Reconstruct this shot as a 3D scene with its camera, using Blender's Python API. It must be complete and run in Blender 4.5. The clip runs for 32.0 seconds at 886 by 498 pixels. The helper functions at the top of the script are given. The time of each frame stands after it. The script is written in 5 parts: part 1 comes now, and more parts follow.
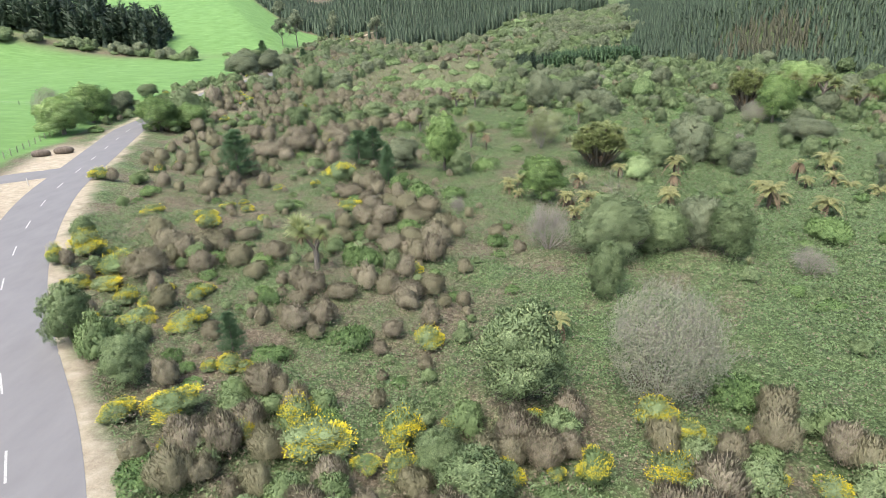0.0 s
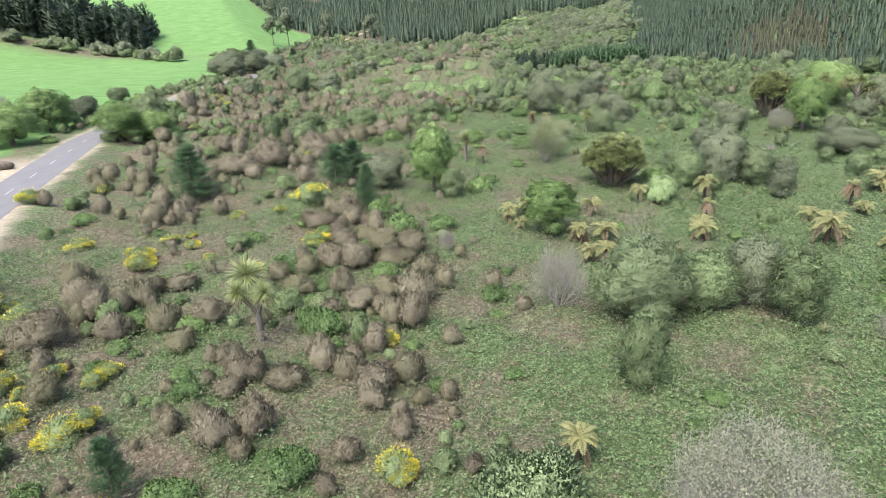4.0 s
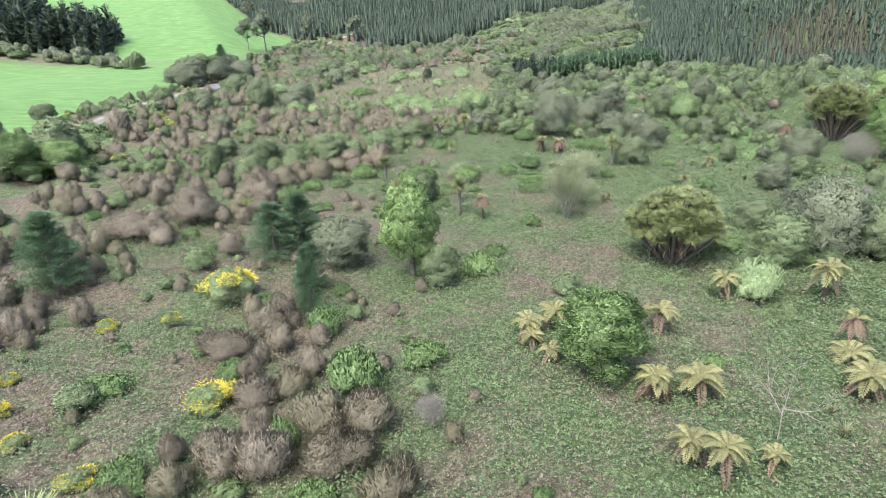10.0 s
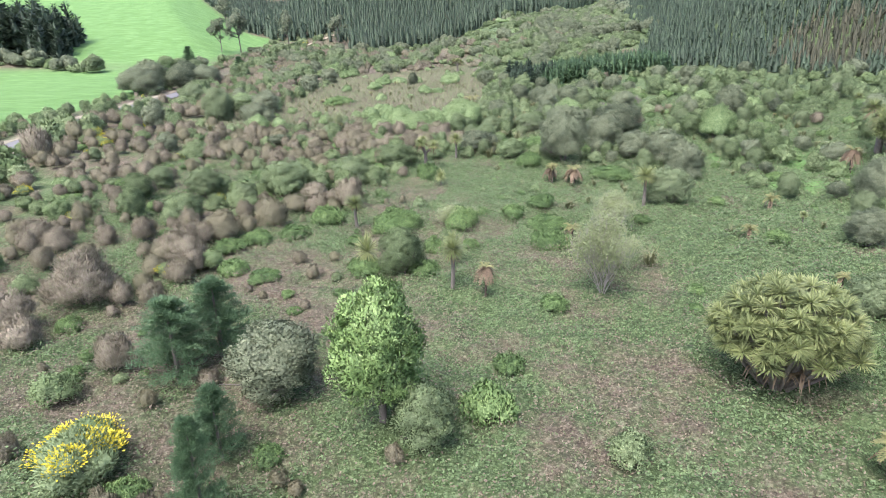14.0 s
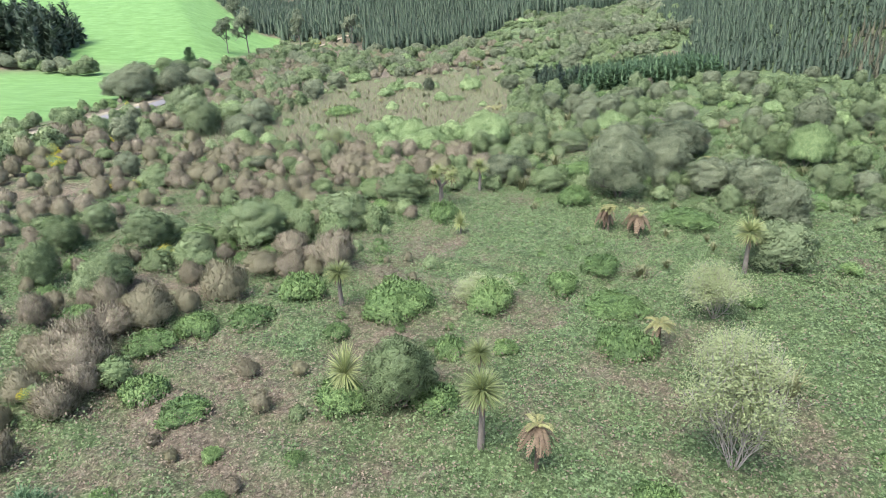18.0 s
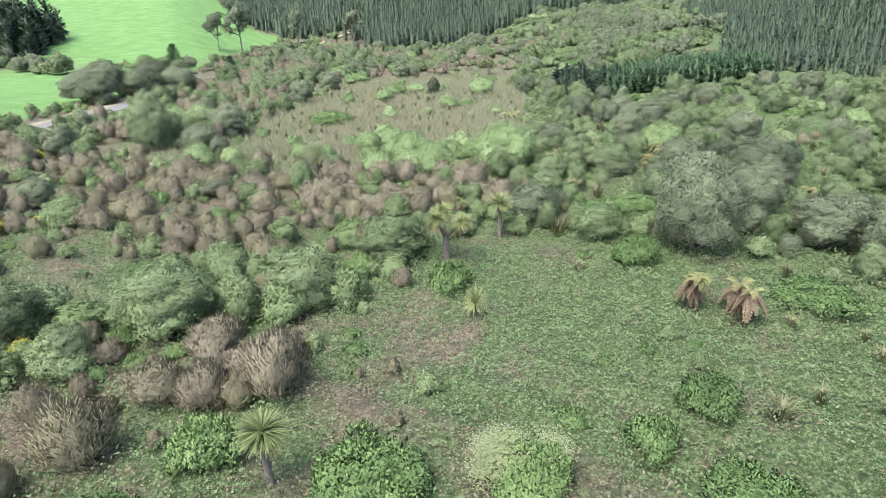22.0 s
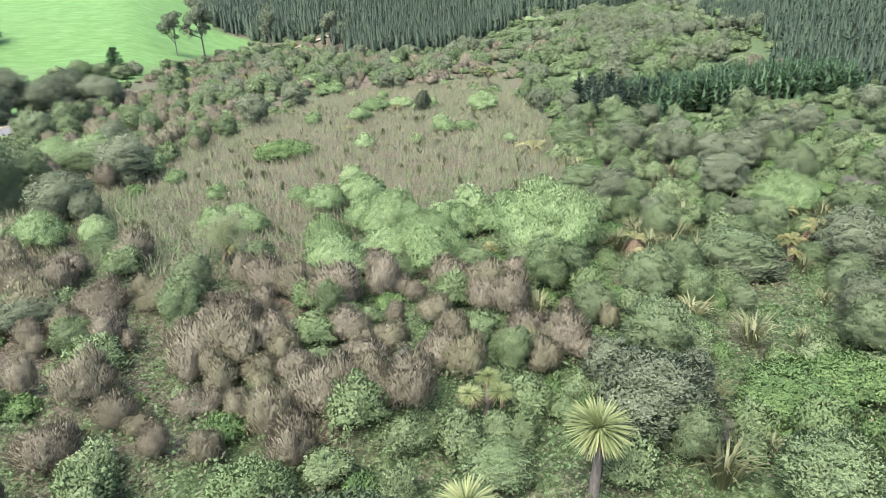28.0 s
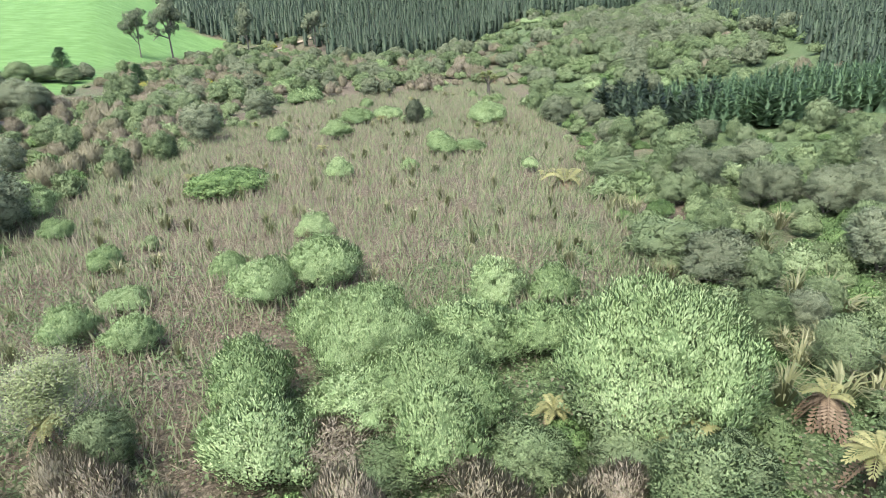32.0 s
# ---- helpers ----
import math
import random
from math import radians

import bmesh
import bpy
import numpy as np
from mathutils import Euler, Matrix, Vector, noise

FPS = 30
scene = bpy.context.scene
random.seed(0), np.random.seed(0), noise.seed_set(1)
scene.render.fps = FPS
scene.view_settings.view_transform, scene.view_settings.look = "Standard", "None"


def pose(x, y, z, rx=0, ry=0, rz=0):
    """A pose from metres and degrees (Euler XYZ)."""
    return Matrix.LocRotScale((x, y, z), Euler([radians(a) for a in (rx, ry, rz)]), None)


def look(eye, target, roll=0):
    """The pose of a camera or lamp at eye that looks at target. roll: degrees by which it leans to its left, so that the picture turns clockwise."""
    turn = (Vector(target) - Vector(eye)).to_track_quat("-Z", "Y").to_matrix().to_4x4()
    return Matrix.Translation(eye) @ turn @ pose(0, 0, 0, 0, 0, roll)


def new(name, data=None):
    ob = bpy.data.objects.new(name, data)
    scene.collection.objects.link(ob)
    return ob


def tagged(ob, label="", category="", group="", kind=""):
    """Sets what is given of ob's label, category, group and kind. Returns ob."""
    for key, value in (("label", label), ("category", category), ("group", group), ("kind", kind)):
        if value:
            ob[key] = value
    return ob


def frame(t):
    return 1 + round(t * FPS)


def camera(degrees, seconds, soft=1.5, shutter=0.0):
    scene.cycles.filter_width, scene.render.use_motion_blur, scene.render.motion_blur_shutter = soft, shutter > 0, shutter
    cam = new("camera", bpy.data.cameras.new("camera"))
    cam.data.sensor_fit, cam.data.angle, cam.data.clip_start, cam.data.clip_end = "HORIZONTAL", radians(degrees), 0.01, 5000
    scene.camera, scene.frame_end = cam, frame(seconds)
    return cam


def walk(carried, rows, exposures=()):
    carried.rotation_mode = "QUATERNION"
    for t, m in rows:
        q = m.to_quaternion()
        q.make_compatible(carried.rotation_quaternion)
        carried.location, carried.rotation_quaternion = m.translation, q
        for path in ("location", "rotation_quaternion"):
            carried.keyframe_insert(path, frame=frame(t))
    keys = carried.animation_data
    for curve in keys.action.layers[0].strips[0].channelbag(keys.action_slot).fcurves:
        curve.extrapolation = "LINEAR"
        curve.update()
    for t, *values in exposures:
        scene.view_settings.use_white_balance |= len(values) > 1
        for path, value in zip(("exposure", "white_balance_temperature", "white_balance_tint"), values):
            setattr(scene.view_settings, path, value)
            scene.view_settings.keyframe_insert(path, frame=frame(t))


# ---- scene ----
cam = camera(72.2, 32.0, soft=0.65)
PATH = [
    (0, (-0.479, -19.744, 20.952), (-0.685, -10.402, 17.391), -1.36),
    (1, (-0.070, -16.673, 20.847), (-0.297, -7.330, 17.290), -1.39),
    (2, (0.267, -13.559, 20.766), (0.038, -4.218, 17.202), -1.42),
    (3, (0.484, -10.273, 20.673), (0.268, -0.936, 17.099), -1.45),
    (4, (0.593, -6.747, 20.553), (0.393, 2.589, 16.975), -1.50),
    (5, (0.649, -2.975, 20.427), (0.460, 6.364, 16.856), -1.57),
    (6, (0.713, 1.039, 20.336), (0.535, 10.383, 16.777), -1.63),
    (7, (0.812, 5.277, 20.316), (0.650, 14.625, 16.768), -1.69),
    (8, (0.907, 9.684, 20.359), (0.764, 19.034, 16.816), -1.73),
    (9, (0.958, 14.209, 20.432), (0.848, 23.557, 16.882), -1.75),
    (10, (0.984, 18.838, 20.488), (0.916, 28.183, 16.928), -1.75),
    (11, (1.027, 23.593, 20.510), (0.996, 32.936, 16.944), -1.74),
    (12, (1.092, 28.488, 20.493), (1.093, 37.830, 16.925), -1.72),
    (13, (1.138, 33.498, 20.438), (1.189, 42.840, 16.871), -1.69),
    (14, (1.150, 38.585, 20.365), (1.275, 47.927, 16.800), -1.65),
    (15, (1.157, 43.657, 20.284), (1.348, 52.998, 16.720), -1.62),
    (15.5, (1.167, 46.156, 20.231), (1.371, 55.497, 16.668), -1.61),
    (16, (1.178, 48.622, 20.163), (1.412, 57.964, 16.603), -1.61),
    (16.5, (1.192, 51.061, 20.080), (1.437, 60.403, 16.523), -1.61),
    (17, (1.206, 53.477, 19.979), (1.414, 62.823, 16.426), -1.61),
    (17.5, (1.220, 55.878, 19.859), (1.310, 65.227, 16.311), -1.62),
    (18, (1.233, 58.268, 19.719), (1.091, 67.618, 16.174), -1.62),
    (18.5, (1.242, 60.658, 19.560), (1.033, 70.007, 16.018), -1.62),
    (19, (1.246, 63.059, 19.387), (1.000, 72.408, 15.846), -1.62),
    (19.5, (1.242, 65.486, 19.205), (0.990, 74.834, 15.661), -1.62),
    (20, (1.229, 67.952, 19.016), (0.975, 77.298, 15.469), -1.61),
    (21, (1.178, 73.031, 18.637), (0.933, 82.373, 15.080), -1.58),
    (22, (1.085, 78.291, 18.271), (0.847, 87.634, 14.715), -1.55),
    (23, (0.915, 83.560, 17.934), (0.683, 92.917, 14.415), -1.54),
    (24, (0.670, 88.676, 17.651), (0.475, 98.051, 14.178), -1.55),
    (25, (0.388, 93.720, 17.455), (0.245, 103.105, 14.006), -1.54),
    (26, (0.097, 98.824, 17.324), (0.004, 108.206, 13.866), -1.49),
    (27, (-0.206, 103.999, 17.205), (-0.259, 113.372, 13.721), -1.42),
    (28, (-0.541, 109.191, 17.043), (-0.558, 118.560, 13.547), -1.33),
    (29, (-0.907, 114.368, 16.797), (-0.876, 123.743, 13.319), -1.22),
    (30, (-1.243, 119.517, 16.460), (-1.156, 128.905, 13.015), -1.12),
    (31, (-1.475, 124.636, 16.053), (-1.334, 134.030, 12.625), -1.05),
    (32, (-1.608, 129.739, 15.618), (-1.434, 139.129, 12.184), -1.00),
]
walk(cam, [(t, look(eye, target, roll)) for t, eye, target, roll in PATH], exposures=[(0, 1.86, 6750, 10), (4, 1.96, 6600, 12), (9, 2.05, 6250, 18), (14, 2.08, 6250, 18), (19, 2.08, 6400, 11), (25, 2.08, 6400, 12), (32, 2.04, 6500, 10)])

# ---------------------------------------------------------------- light
world = bpy.data.worlds.new("overcast_sky")
world.use_nodes = True
scene.world = world
wn = world.node_tree.nodes
sky = wn.new("ShaderNodeTexSky")
sky.sky_type, sky.sun_disc = "NISHITA", False
sky.sun_elevation, sky.sun_rotation = radians(61), radians(215)
sky.air_density, sky.dust_density, sky.ozone_density = 1.0, 4.0, 0.6
world.node_tree.links.new(sky.outputs[0], wn["Background"].inputs[0])
wn["Background"].inputs[1].default_value = 0.112
sun = new("sun", bpy.data.lights.new("sun", "SUN"))
sun.data.energy, sun.data.angle, sun.data.color = 1.5, radians(36), (1.0, 0.975, 0.935)
sun.matrix_basis = look((0, 0, 100), (0 + 100 * math.sin(radians(35)) * 0.55, 100 * math.cos(radians(35)) * 0.55, 0))

# ---------------------------------------------------------------- terrain
def ss(a, b, v):
    u = np.clip((v - a) / (b - a), 0.0, 1.0)
    return u * u * (3 - 2 * u)


# centre line of the road that runs along the foot of the pasture
ROAD = [(-4.0, -34.0), (-12.5, -13.0), (-22.0, 3.5), (-30.5, 14.5), (-37.8, 25.0), (-45.5, 39.5), (-51.8, 54.0), (-59.5, 80.0),
        (-66.5, 104.0), (-70.0, 135.0), (-70.0, 168.0), (-67.5, 200.0), (-68.0, 230.0), (-74.0, 280.0), (-81.0, 340.0), (-82.0, 392.0)]
ROAD_Y = np.array([p[1] for p in ROAD])
ROAD_X = np.array([p[0] for p in ROAD])


def road_x(y):
    return np.interp(y, ROAD_Y, ROAD_X)


def foot_x(y):
    """Foot of the pine hill on the right."""
    return np.interp(y, [-100, 60, 140, 240, 480, 800], [235, 190, 132, 66, 118, 150])


def lumps(x, y, size, seed):
    """Cheap smooth noise, -1 to 1."""
    u, v = x / size + seed * 1.7, y / size - seed * 2.3
    return (np.sin(u * 1.9 + 1.3 * np.sin(v * 1.1 + seed)) * np.cos(v * 1.7 - 1.1 * np.sin(u * 0.9))
            + 0.5 * np.sin(u * 4.1 + v * 2.3 + seed) * np.cos(v * 3.7 - u * 1.3)) / 1.5


def floor_z(x, y):
    """Height of the bare ground."""
    x, y = np.asarray(x, float), np.asarray(y, float)
    z = 0.2 + 1.3 * ss(95, 155, y) + 2.0 * ss(250, 400, y)
    rx = road_x(y)
    z = z + 0.9 * ss(9.5, 4.5, x - rx) * (1 - ss(95, 150, y)) + 1.3 * ss(14.0, -2.0, x - rx) * ss(110, 190, y)
    # pasture behind the road, the knoll and the spur with the grazed slope
    z = z + 1.2 * ss(-10, -40, x - rx) * ss(0, 60, y)
    z = z + 15 * np.exp(-((x + 230) / 50) ** 2 - ((y - 300) / 45) ** 2)
    up = np.minimum(0.19 * (y - 300), 0.42 * (-x - 92))
    z = z + 26 * np.log1p(np.exp(np.clip(up, -80, 140) / 3.0)) / (26 / 3.0)
    # rise at the head of the valley and the pine hills
    z = z + 0.055 * np.clip(y - 240, 0, 600) * ss(-10, 60, x)
    z = z + 3.2 * ss(18, 60, x) * ss(120, 215, y)
    d = x - foot_x(y)
    z = z + 0.42 * 8 * np.log1p(np.exp(np.clip(d / 8, -30, 60)))
    back = 0.30 * (y - 420 - 0.75 * np.clip(x + 40, 0, 200))
    z = z + 4 * np.log1p(np.exp(np.clip(back / 4, -30, 60))) * ss(-130, -70, x)
    z = np.minimum(z, 120 + 0.02 * z)
    return z


def ground_z(x, y):
    """Bare ground with its small hummocks."""
    x, y = np.asarray(x, float), np.asarray(y, float)
    rough = ss(3.5, 8, np.abs(x - road_x(y))) * ss(-10, 4, x - road_x(y))
    near = 1 - 0.6 * ss(150, 260, y)
    return floor_z(x, y) + rough * near * (0.36 * lumps(x * 0.7, y, 2.0, 1) + 0.3 * lumps(x, y, 7.5, 2) + 0.2 * lumps(x * 0.8, y, 1.05, 3)
                                        + 0.5 * ss(8, 24, x) * lumps(x * 0.5, y, 1.3, 7))

# ---------------------------------------------------------------- helpers
rng = np.random.default_rng(7)


def mesh_of(name, V, Q, mat, smooth=False, tone=None, N=None, spray_and_shade=None):
    """One mesh from corner and four-sided face arrays."""
    V, Q = np.asarray(V, np.float32), np.asarray(Q, np.int32)
    me = bpy.data.meshes.new(name)
    me.vertices.add(len(V))
    me.vertices.foreach_set("co", V.ravel())
    me.loops.add(Q.size)
    me.loops.foreach_set("vertex_index", Q.ravel())
    me.polygons.add(len(Q))
    me.polygons.foreach_set("loop_start", np.arange(0, Q.size, 4, dtype=np.int32))
    if smooth:
        me.polygons.foreach_set("use_smooth", np.ones(len(Q), bool))
    if tone is not None:
        at = me.attributes.new("tone", "FLOAT", "POINT")
        at.data.foreach_set("value", np.asarray(tone, np.float32))
    if spray_and_shade is not None:  # lighter and darker sprays of leaves, and shade painted on the inner mass
        at = me.attributes.new("spray_and_shade", "FLOAT", "POINT")
        at.data.foreach_set("value", np.asarray(spray_and_shade, np.float32))
    me.update(calc_edges=True)
    if N is not None:  # rounded shading over the leaves of a clump
        me.polygons.foreach_set("use_smooth", np.ones(len(Q), bool))
        me.normals_split_custom_set_from_vertices(np.asarray(N, np.float32))
    me.materials.append(mat)
    return me


def join(bits):
    """Joins (V, Q) pairs, with normals where all have them."""
    off, vs, qs, ns = 0, [], [], []
    for v, q, *more in bits:
        vs.append(v)
        qs.append(np.asarray(q) + off)
        ns += more
        off += len(v)
    out = (np.concatenate(vs), np.concatenate(qs))
    return (*out, np.concatenate(ns)) if len(ns) == len(vs) else out


def part(name, vq, mat, parent, label="", smooth=False):
    ob = new(name, vq if isinstance(vq, bpy.types.Mesh) else mesh_of(name, vq[0], vq[1], mat, smooth, N=vq[2] if len(vq) > 2 else None, spray_and_shade=vq[3] if len(vq) > 3 else None))
    ob.parent = parent
    return tagged(ob, label)


def units(n, low=-1.0):
    """n directions spread over the sphere above the height low."""
    z = rng.uniform(low, 1, n)
    a = rng.uniform(0, 2 * math.pi, n)
    r = np.sqrt(1 - z * z)
    return np.stack([r * np.cos(a), r * np.sin(a), z], 1)


def norm(v):
    return v / np.maximum(np.linalg.norm(v, axis=-1, keepdims=True), 1e-6)


def blades(base, way, length, width, face=None):
    """Pointed leaves, one quad each: foot, two shoulders, tip; their upper sides turned towards face."""
    n = len(base)
    side = norm(np.cross(way, units(n) if face is None else face))
    length, width = np.broadcast_to(length, n)[:, None], np.broadcast_to(width, n)[:, None]
    mid = base + way * length * 0.55
    V = np.stack([base, mid + side * width / 2, base + way * length, mid - side * width / 2], 1).reshape(-1, 3)
    return V, np.arange(4 * n).reshape(-1, 4)


def tube(p0, p1, r0, r1, sides=5):
    p0, p1 = np.asarray(p0, float), np.asarray(p1, float)
    way = norm(p1 - p0)
    a = norm(np.cross(way, (0.31, 0.2, 0.93) if abs(way[2]) < 0.9 else (1, 0, 0)))
    b = np.cross(way, a)
    ang = np.arange(sides) * 2 * math.pi / sides
    ring = np.cos(ang)[:, None] * a + np.sin(ang)[:, None] * b
    V = np.concatenate([p0 + ring * r0, p1 + ring * r1])
    i = np.arange(sides)
    j = (i + 1) % sides
    return V, np.stack([i, j, j + sides, i + sides], 1)


LOD = [1.0]


def blob(c, r, rows=4, cols=7, rough=0.16):
    """A lumpy closed ball of leaves' inner mass."""
    th = np.linspace(0.06, math.pi - 0.06, rows + 1)
    ph = np.arange(cols) * 2 * math.pi / cols
    T, P = np.meshgrid(th, ph, indexing="ij")
    d = np.stack([np.sin(T) * np.cos(P), np.sin(T) * np.sin(P), np.cos(T)], -1).reshape(-1, 3)
    d = d * (1 + rng.uniform(-rough, rough, len(d)))[:, None]
    V = np.asarray(c) + d * np.asarray(r)
    i, j = np.meshgrid(np.arange(rows), np.arange(cols), indexing="ij")
    k = (j + 1) % cols
    return V, np.stack([i * cols + j, (i + 1) * cols + j, (i + 1) * cols + k, i * cols + k], -1).reshape(-1, 4)


def crown(lobes, n, length, width, up=0.3, depth=0.35, low=-0.4, inner=0.5, clump=0.2, per=16, spread=1.0, rough=0.13):
    """Leaves in small sprays over lobes [(centre, radii)], with the lumpy inner mass that carries them, its shade put
    into the colour.
    """
    far = LOD[0] < 1
    if LOD[0] > 1:  # large specimens keep small leaves
        n, length, width, clump = int(n * 2.2), length / 1.5, width / 1.5, clump / 1.25
    if far:
        grow = LOD[0] ** -0.45
        n, length, width, per = int(n * LOD[0]), length * grow, width * grow, max(5, per // 2)
    C = np.array([c for c, r in lobes], float)
    R = np.array([np.broadcast_to(r, 3) for c, r in lobes], float)
    w = R.prod(1) ** (2 / 3)
    m = max(12, int(1.6 * n / per))
    k = rng.choice(len(C), m, p=w / w.sum())
    d = units(m, low)
    p = d * 3.1 + (k * 2.7)[:, None]
    wave = np.sin(p[:, 0] * 1.3 + 2 * np.sin(p[:, 1])) * np.cos(p[:, 2] * 1.2 + p[:, 1]) + 0.5 * np.sin(p @ np.array([2.3, -1.9, 2.7]))
    at = C[k] + d * R[k] * ((1 + rough * wave) * (1 - depth * rng.uniform(0, 1, m) ** 1.6))[:, None]
    deep = (np.linalg.norm((at[:, None] - C[None]) / R[None], axis=-1) + 9 * (np.arange(len(C))[None] == k[:, None])).min(1)
    best = np.argsort(-np.minimum(deep, 0.8) - rng.uniform(0, 0.3, m))[: max(8, n // per)]
    k, d, at = k[best], d[best], at[best]
    heart = np.array([C[:, 0].mean(), C[:, 1].mean(), 0.45 * C[:, 2].mean()])
    reach = np.maximum(np.abs(C - heart).max(0) + R.mean(0), 0.1)
    j = np.repeat(np.arange(len(k)), per)
    out = norm(d / R[k])[j]
    rc = (clump * rng.uniform(0.6, 1.4, len(k)))[j][:, None]
    e = norm(units(len(j)) + 0.8 * out + np.array([0, 0, 0.3]))
    base = at[j] + e * rc * rng.uniform(0.5, 1.05, (len(j), 1))
    way = norm(spread * np.cross(e, units(len(j))) + 0.5 * e + np.array([0, 0, up]))

    def rounded(p, o, mess):
        return norm(o + 0.7 * norm((p - heart) / reach) + np.array([0, 0, 0.15]) + rng.normal(0, mess, o.shape))
    soft = rounded(base, norm(0.7 * e + 0.4 * out), 0.12)
    bits = [blades(base, way, length * rng.uniform(0.65, 1.35, len(j)), width * rng.uniform(0.7, 1.3, len(j)), soft + rng.normal(0, 0.45, soft.shape))]
    soft = [np.repeat(soft, 4, axis=0)]
    spray_and_shade = [np.repeat(rng.uniform(-0.5, 0.5, len(k))[j], 4)]
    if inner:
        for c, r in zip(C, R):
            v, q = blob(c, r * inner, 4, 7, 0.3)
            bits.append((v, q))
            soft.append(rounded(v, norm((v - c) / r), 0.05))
            # painted shade: the inner mass takes a darker tone than its leaves
            spray_and_shade.append(np.full(len(v), -0.5))
    return (*join(bits), np.concatenate(soft), np.concatenate(spray_and_shade))


def brush(plumes, n, length, width):
    """Fine upswept twigs over plumes [(centre, radii)], soft at the outline."""
    if LOD[0] > 1:
        n, length, width = int(n * 2.2), length / 1.5, width / 1.5
    if LOD[0] < 1:
        grow = LOD[0] ** -0.45
        n, length, width = int(n * LOD[0]), length * grow ** 0.5, width * grow ** 1.4
    C, R = np.array([c for c, r in plumes], float), np.array([np.broadcast_to(r, 3) for c, r in plumes], float)
    w = R.prod(1) ** (2 / 3)
    k = rng.choice(len(C), n, p=w / w.sum())
    d = units(n, -0.75)
    base = C[k] + d * R[k] * rng.uniform(0.55, 1.0, (n, 1)) ** 0.7
    out = norm(d / R[k])
    way = norm(0.6 * out + rng.normal(0, 0.38, (n, 3)) + np.array([0, 0, 0.6]))
    heart = np.array([C[:, 0].mean(), C[:, 1].mean(), 0.3 * C[:, 2].mean()])
    soft = norm(0.55 * out + 0.7 * norm(base - heart) + np.array([0, 0, 0.35]) + rng.normal(0, 0.1, (n, 3)))
    bits = [blades(base - way * length * 0.3, way, length * rng.uniform(0.6, 1.4, n), width * rng.uniform(0.7, 1.4, n), soft + rng.normal(0, 0.5, (n, 3)))]
    soft = [np.repeat(soft, 4, axis=0)]
    for c, r in zip(C, R):
        v, q = blob(c, r * 0.62, 4, 7, 0.25)
        bits.append((v, q))
        soft.append(norm((v - c) / r + np.array([0, 0, 0.2])))
    return (*join(bits), np.concatenate(soft))


def limbs(p, way, length, radius, levels, kids=3, spread=0.6, rise=0.25):
    """A branching of tapered tubes; also gives the tips."""
    end = p + way * length
    bits, tips = [tube(p, end, radius, radius * 0.62, 6 if levels > 2 else 4)], [end]
    if levels:
        for _ in range(kids):
            w = norm(way + rng.normal(0, spread, 3) + np.array([0, 0, rise]))
            more, far = limbs(p + way * length * rng.uniform(0.55, 1.0), w, length * rng.uniform(0.6, 0.85), radius * 0.55, levels - 1, kids, spread, rise)
            bits += more
            tips += far
    return bits, tips


# ---------------------------------------------------------------- materials
def nodes(name):
    m = bpy.data.materials.new(name)
    m.use_nodes = True
    t = m.node_tree
    return m, t.nodes, t.links, t.nodes["Principled BSDF"]


def ramp(N, stops):
    r = N.new("ShaderNodeValToRGB")
    while len(r.color_ramp.elements) < len(stops):
        r.color_ramp.elements.new(0.5)
    for e, (p, c) in zip(r.color_ramp.elements, stops):
        e.position, e.color = p, (*c, 1)
    return r


def mixrgb(N, L, fac, a, b, kind="MIX"):
    m = N.new("ShaderNodeMix")
    m.data_type, m.blend_type = "RGBA", kind
    for socket, v in ((m.inputs["Factor"], fac), (m.inputs[6], a), (m.inputs[7], b)):
        if isinstance(v, bpy.types.NodeSocket):
            L.new(v, socket)
        else:
            socket.default_value = (*v, 1) if isinstance(v, tuple) else v
    return m.outputs[2]


def math_node(N, L, op, a, b=0.0):
    m = N.new("ShaderNodeMath")
    m.operation = op
    for socket, v in ((m.inputs[0], a), (m.inputs[1], b)):
        if isinstance(v, bpy.types.NodeSocket):
            L.new(v, socket)
        else:
            socket.default_value = v
    return m.outputs[0]


def noise_node(N, L, scale, detail=4.0, rough=0.6, stretch=None):
    t = N.new("ShaderNodeNewGeometry")
    n = N.new("ShaderNodeTexNoise")
    n.inputs["Scale"].default_value, n.inputs["Detail"].default_value, n.inputs["Roughness"].default_value = scale, detail, rough
    if stretch:
        mp = N.new("ShaderNodeMapping")
        mp.inputs["Scale"].default_value = stretch
        L.new(t.outputs["Position"], mp.inputs[0])
        L.new(mp.outputs[0], n.inputs[0])
    else:
        L.new(t.outputs["Position"], n.inputs[0])
    return n.outputs["Fac"]


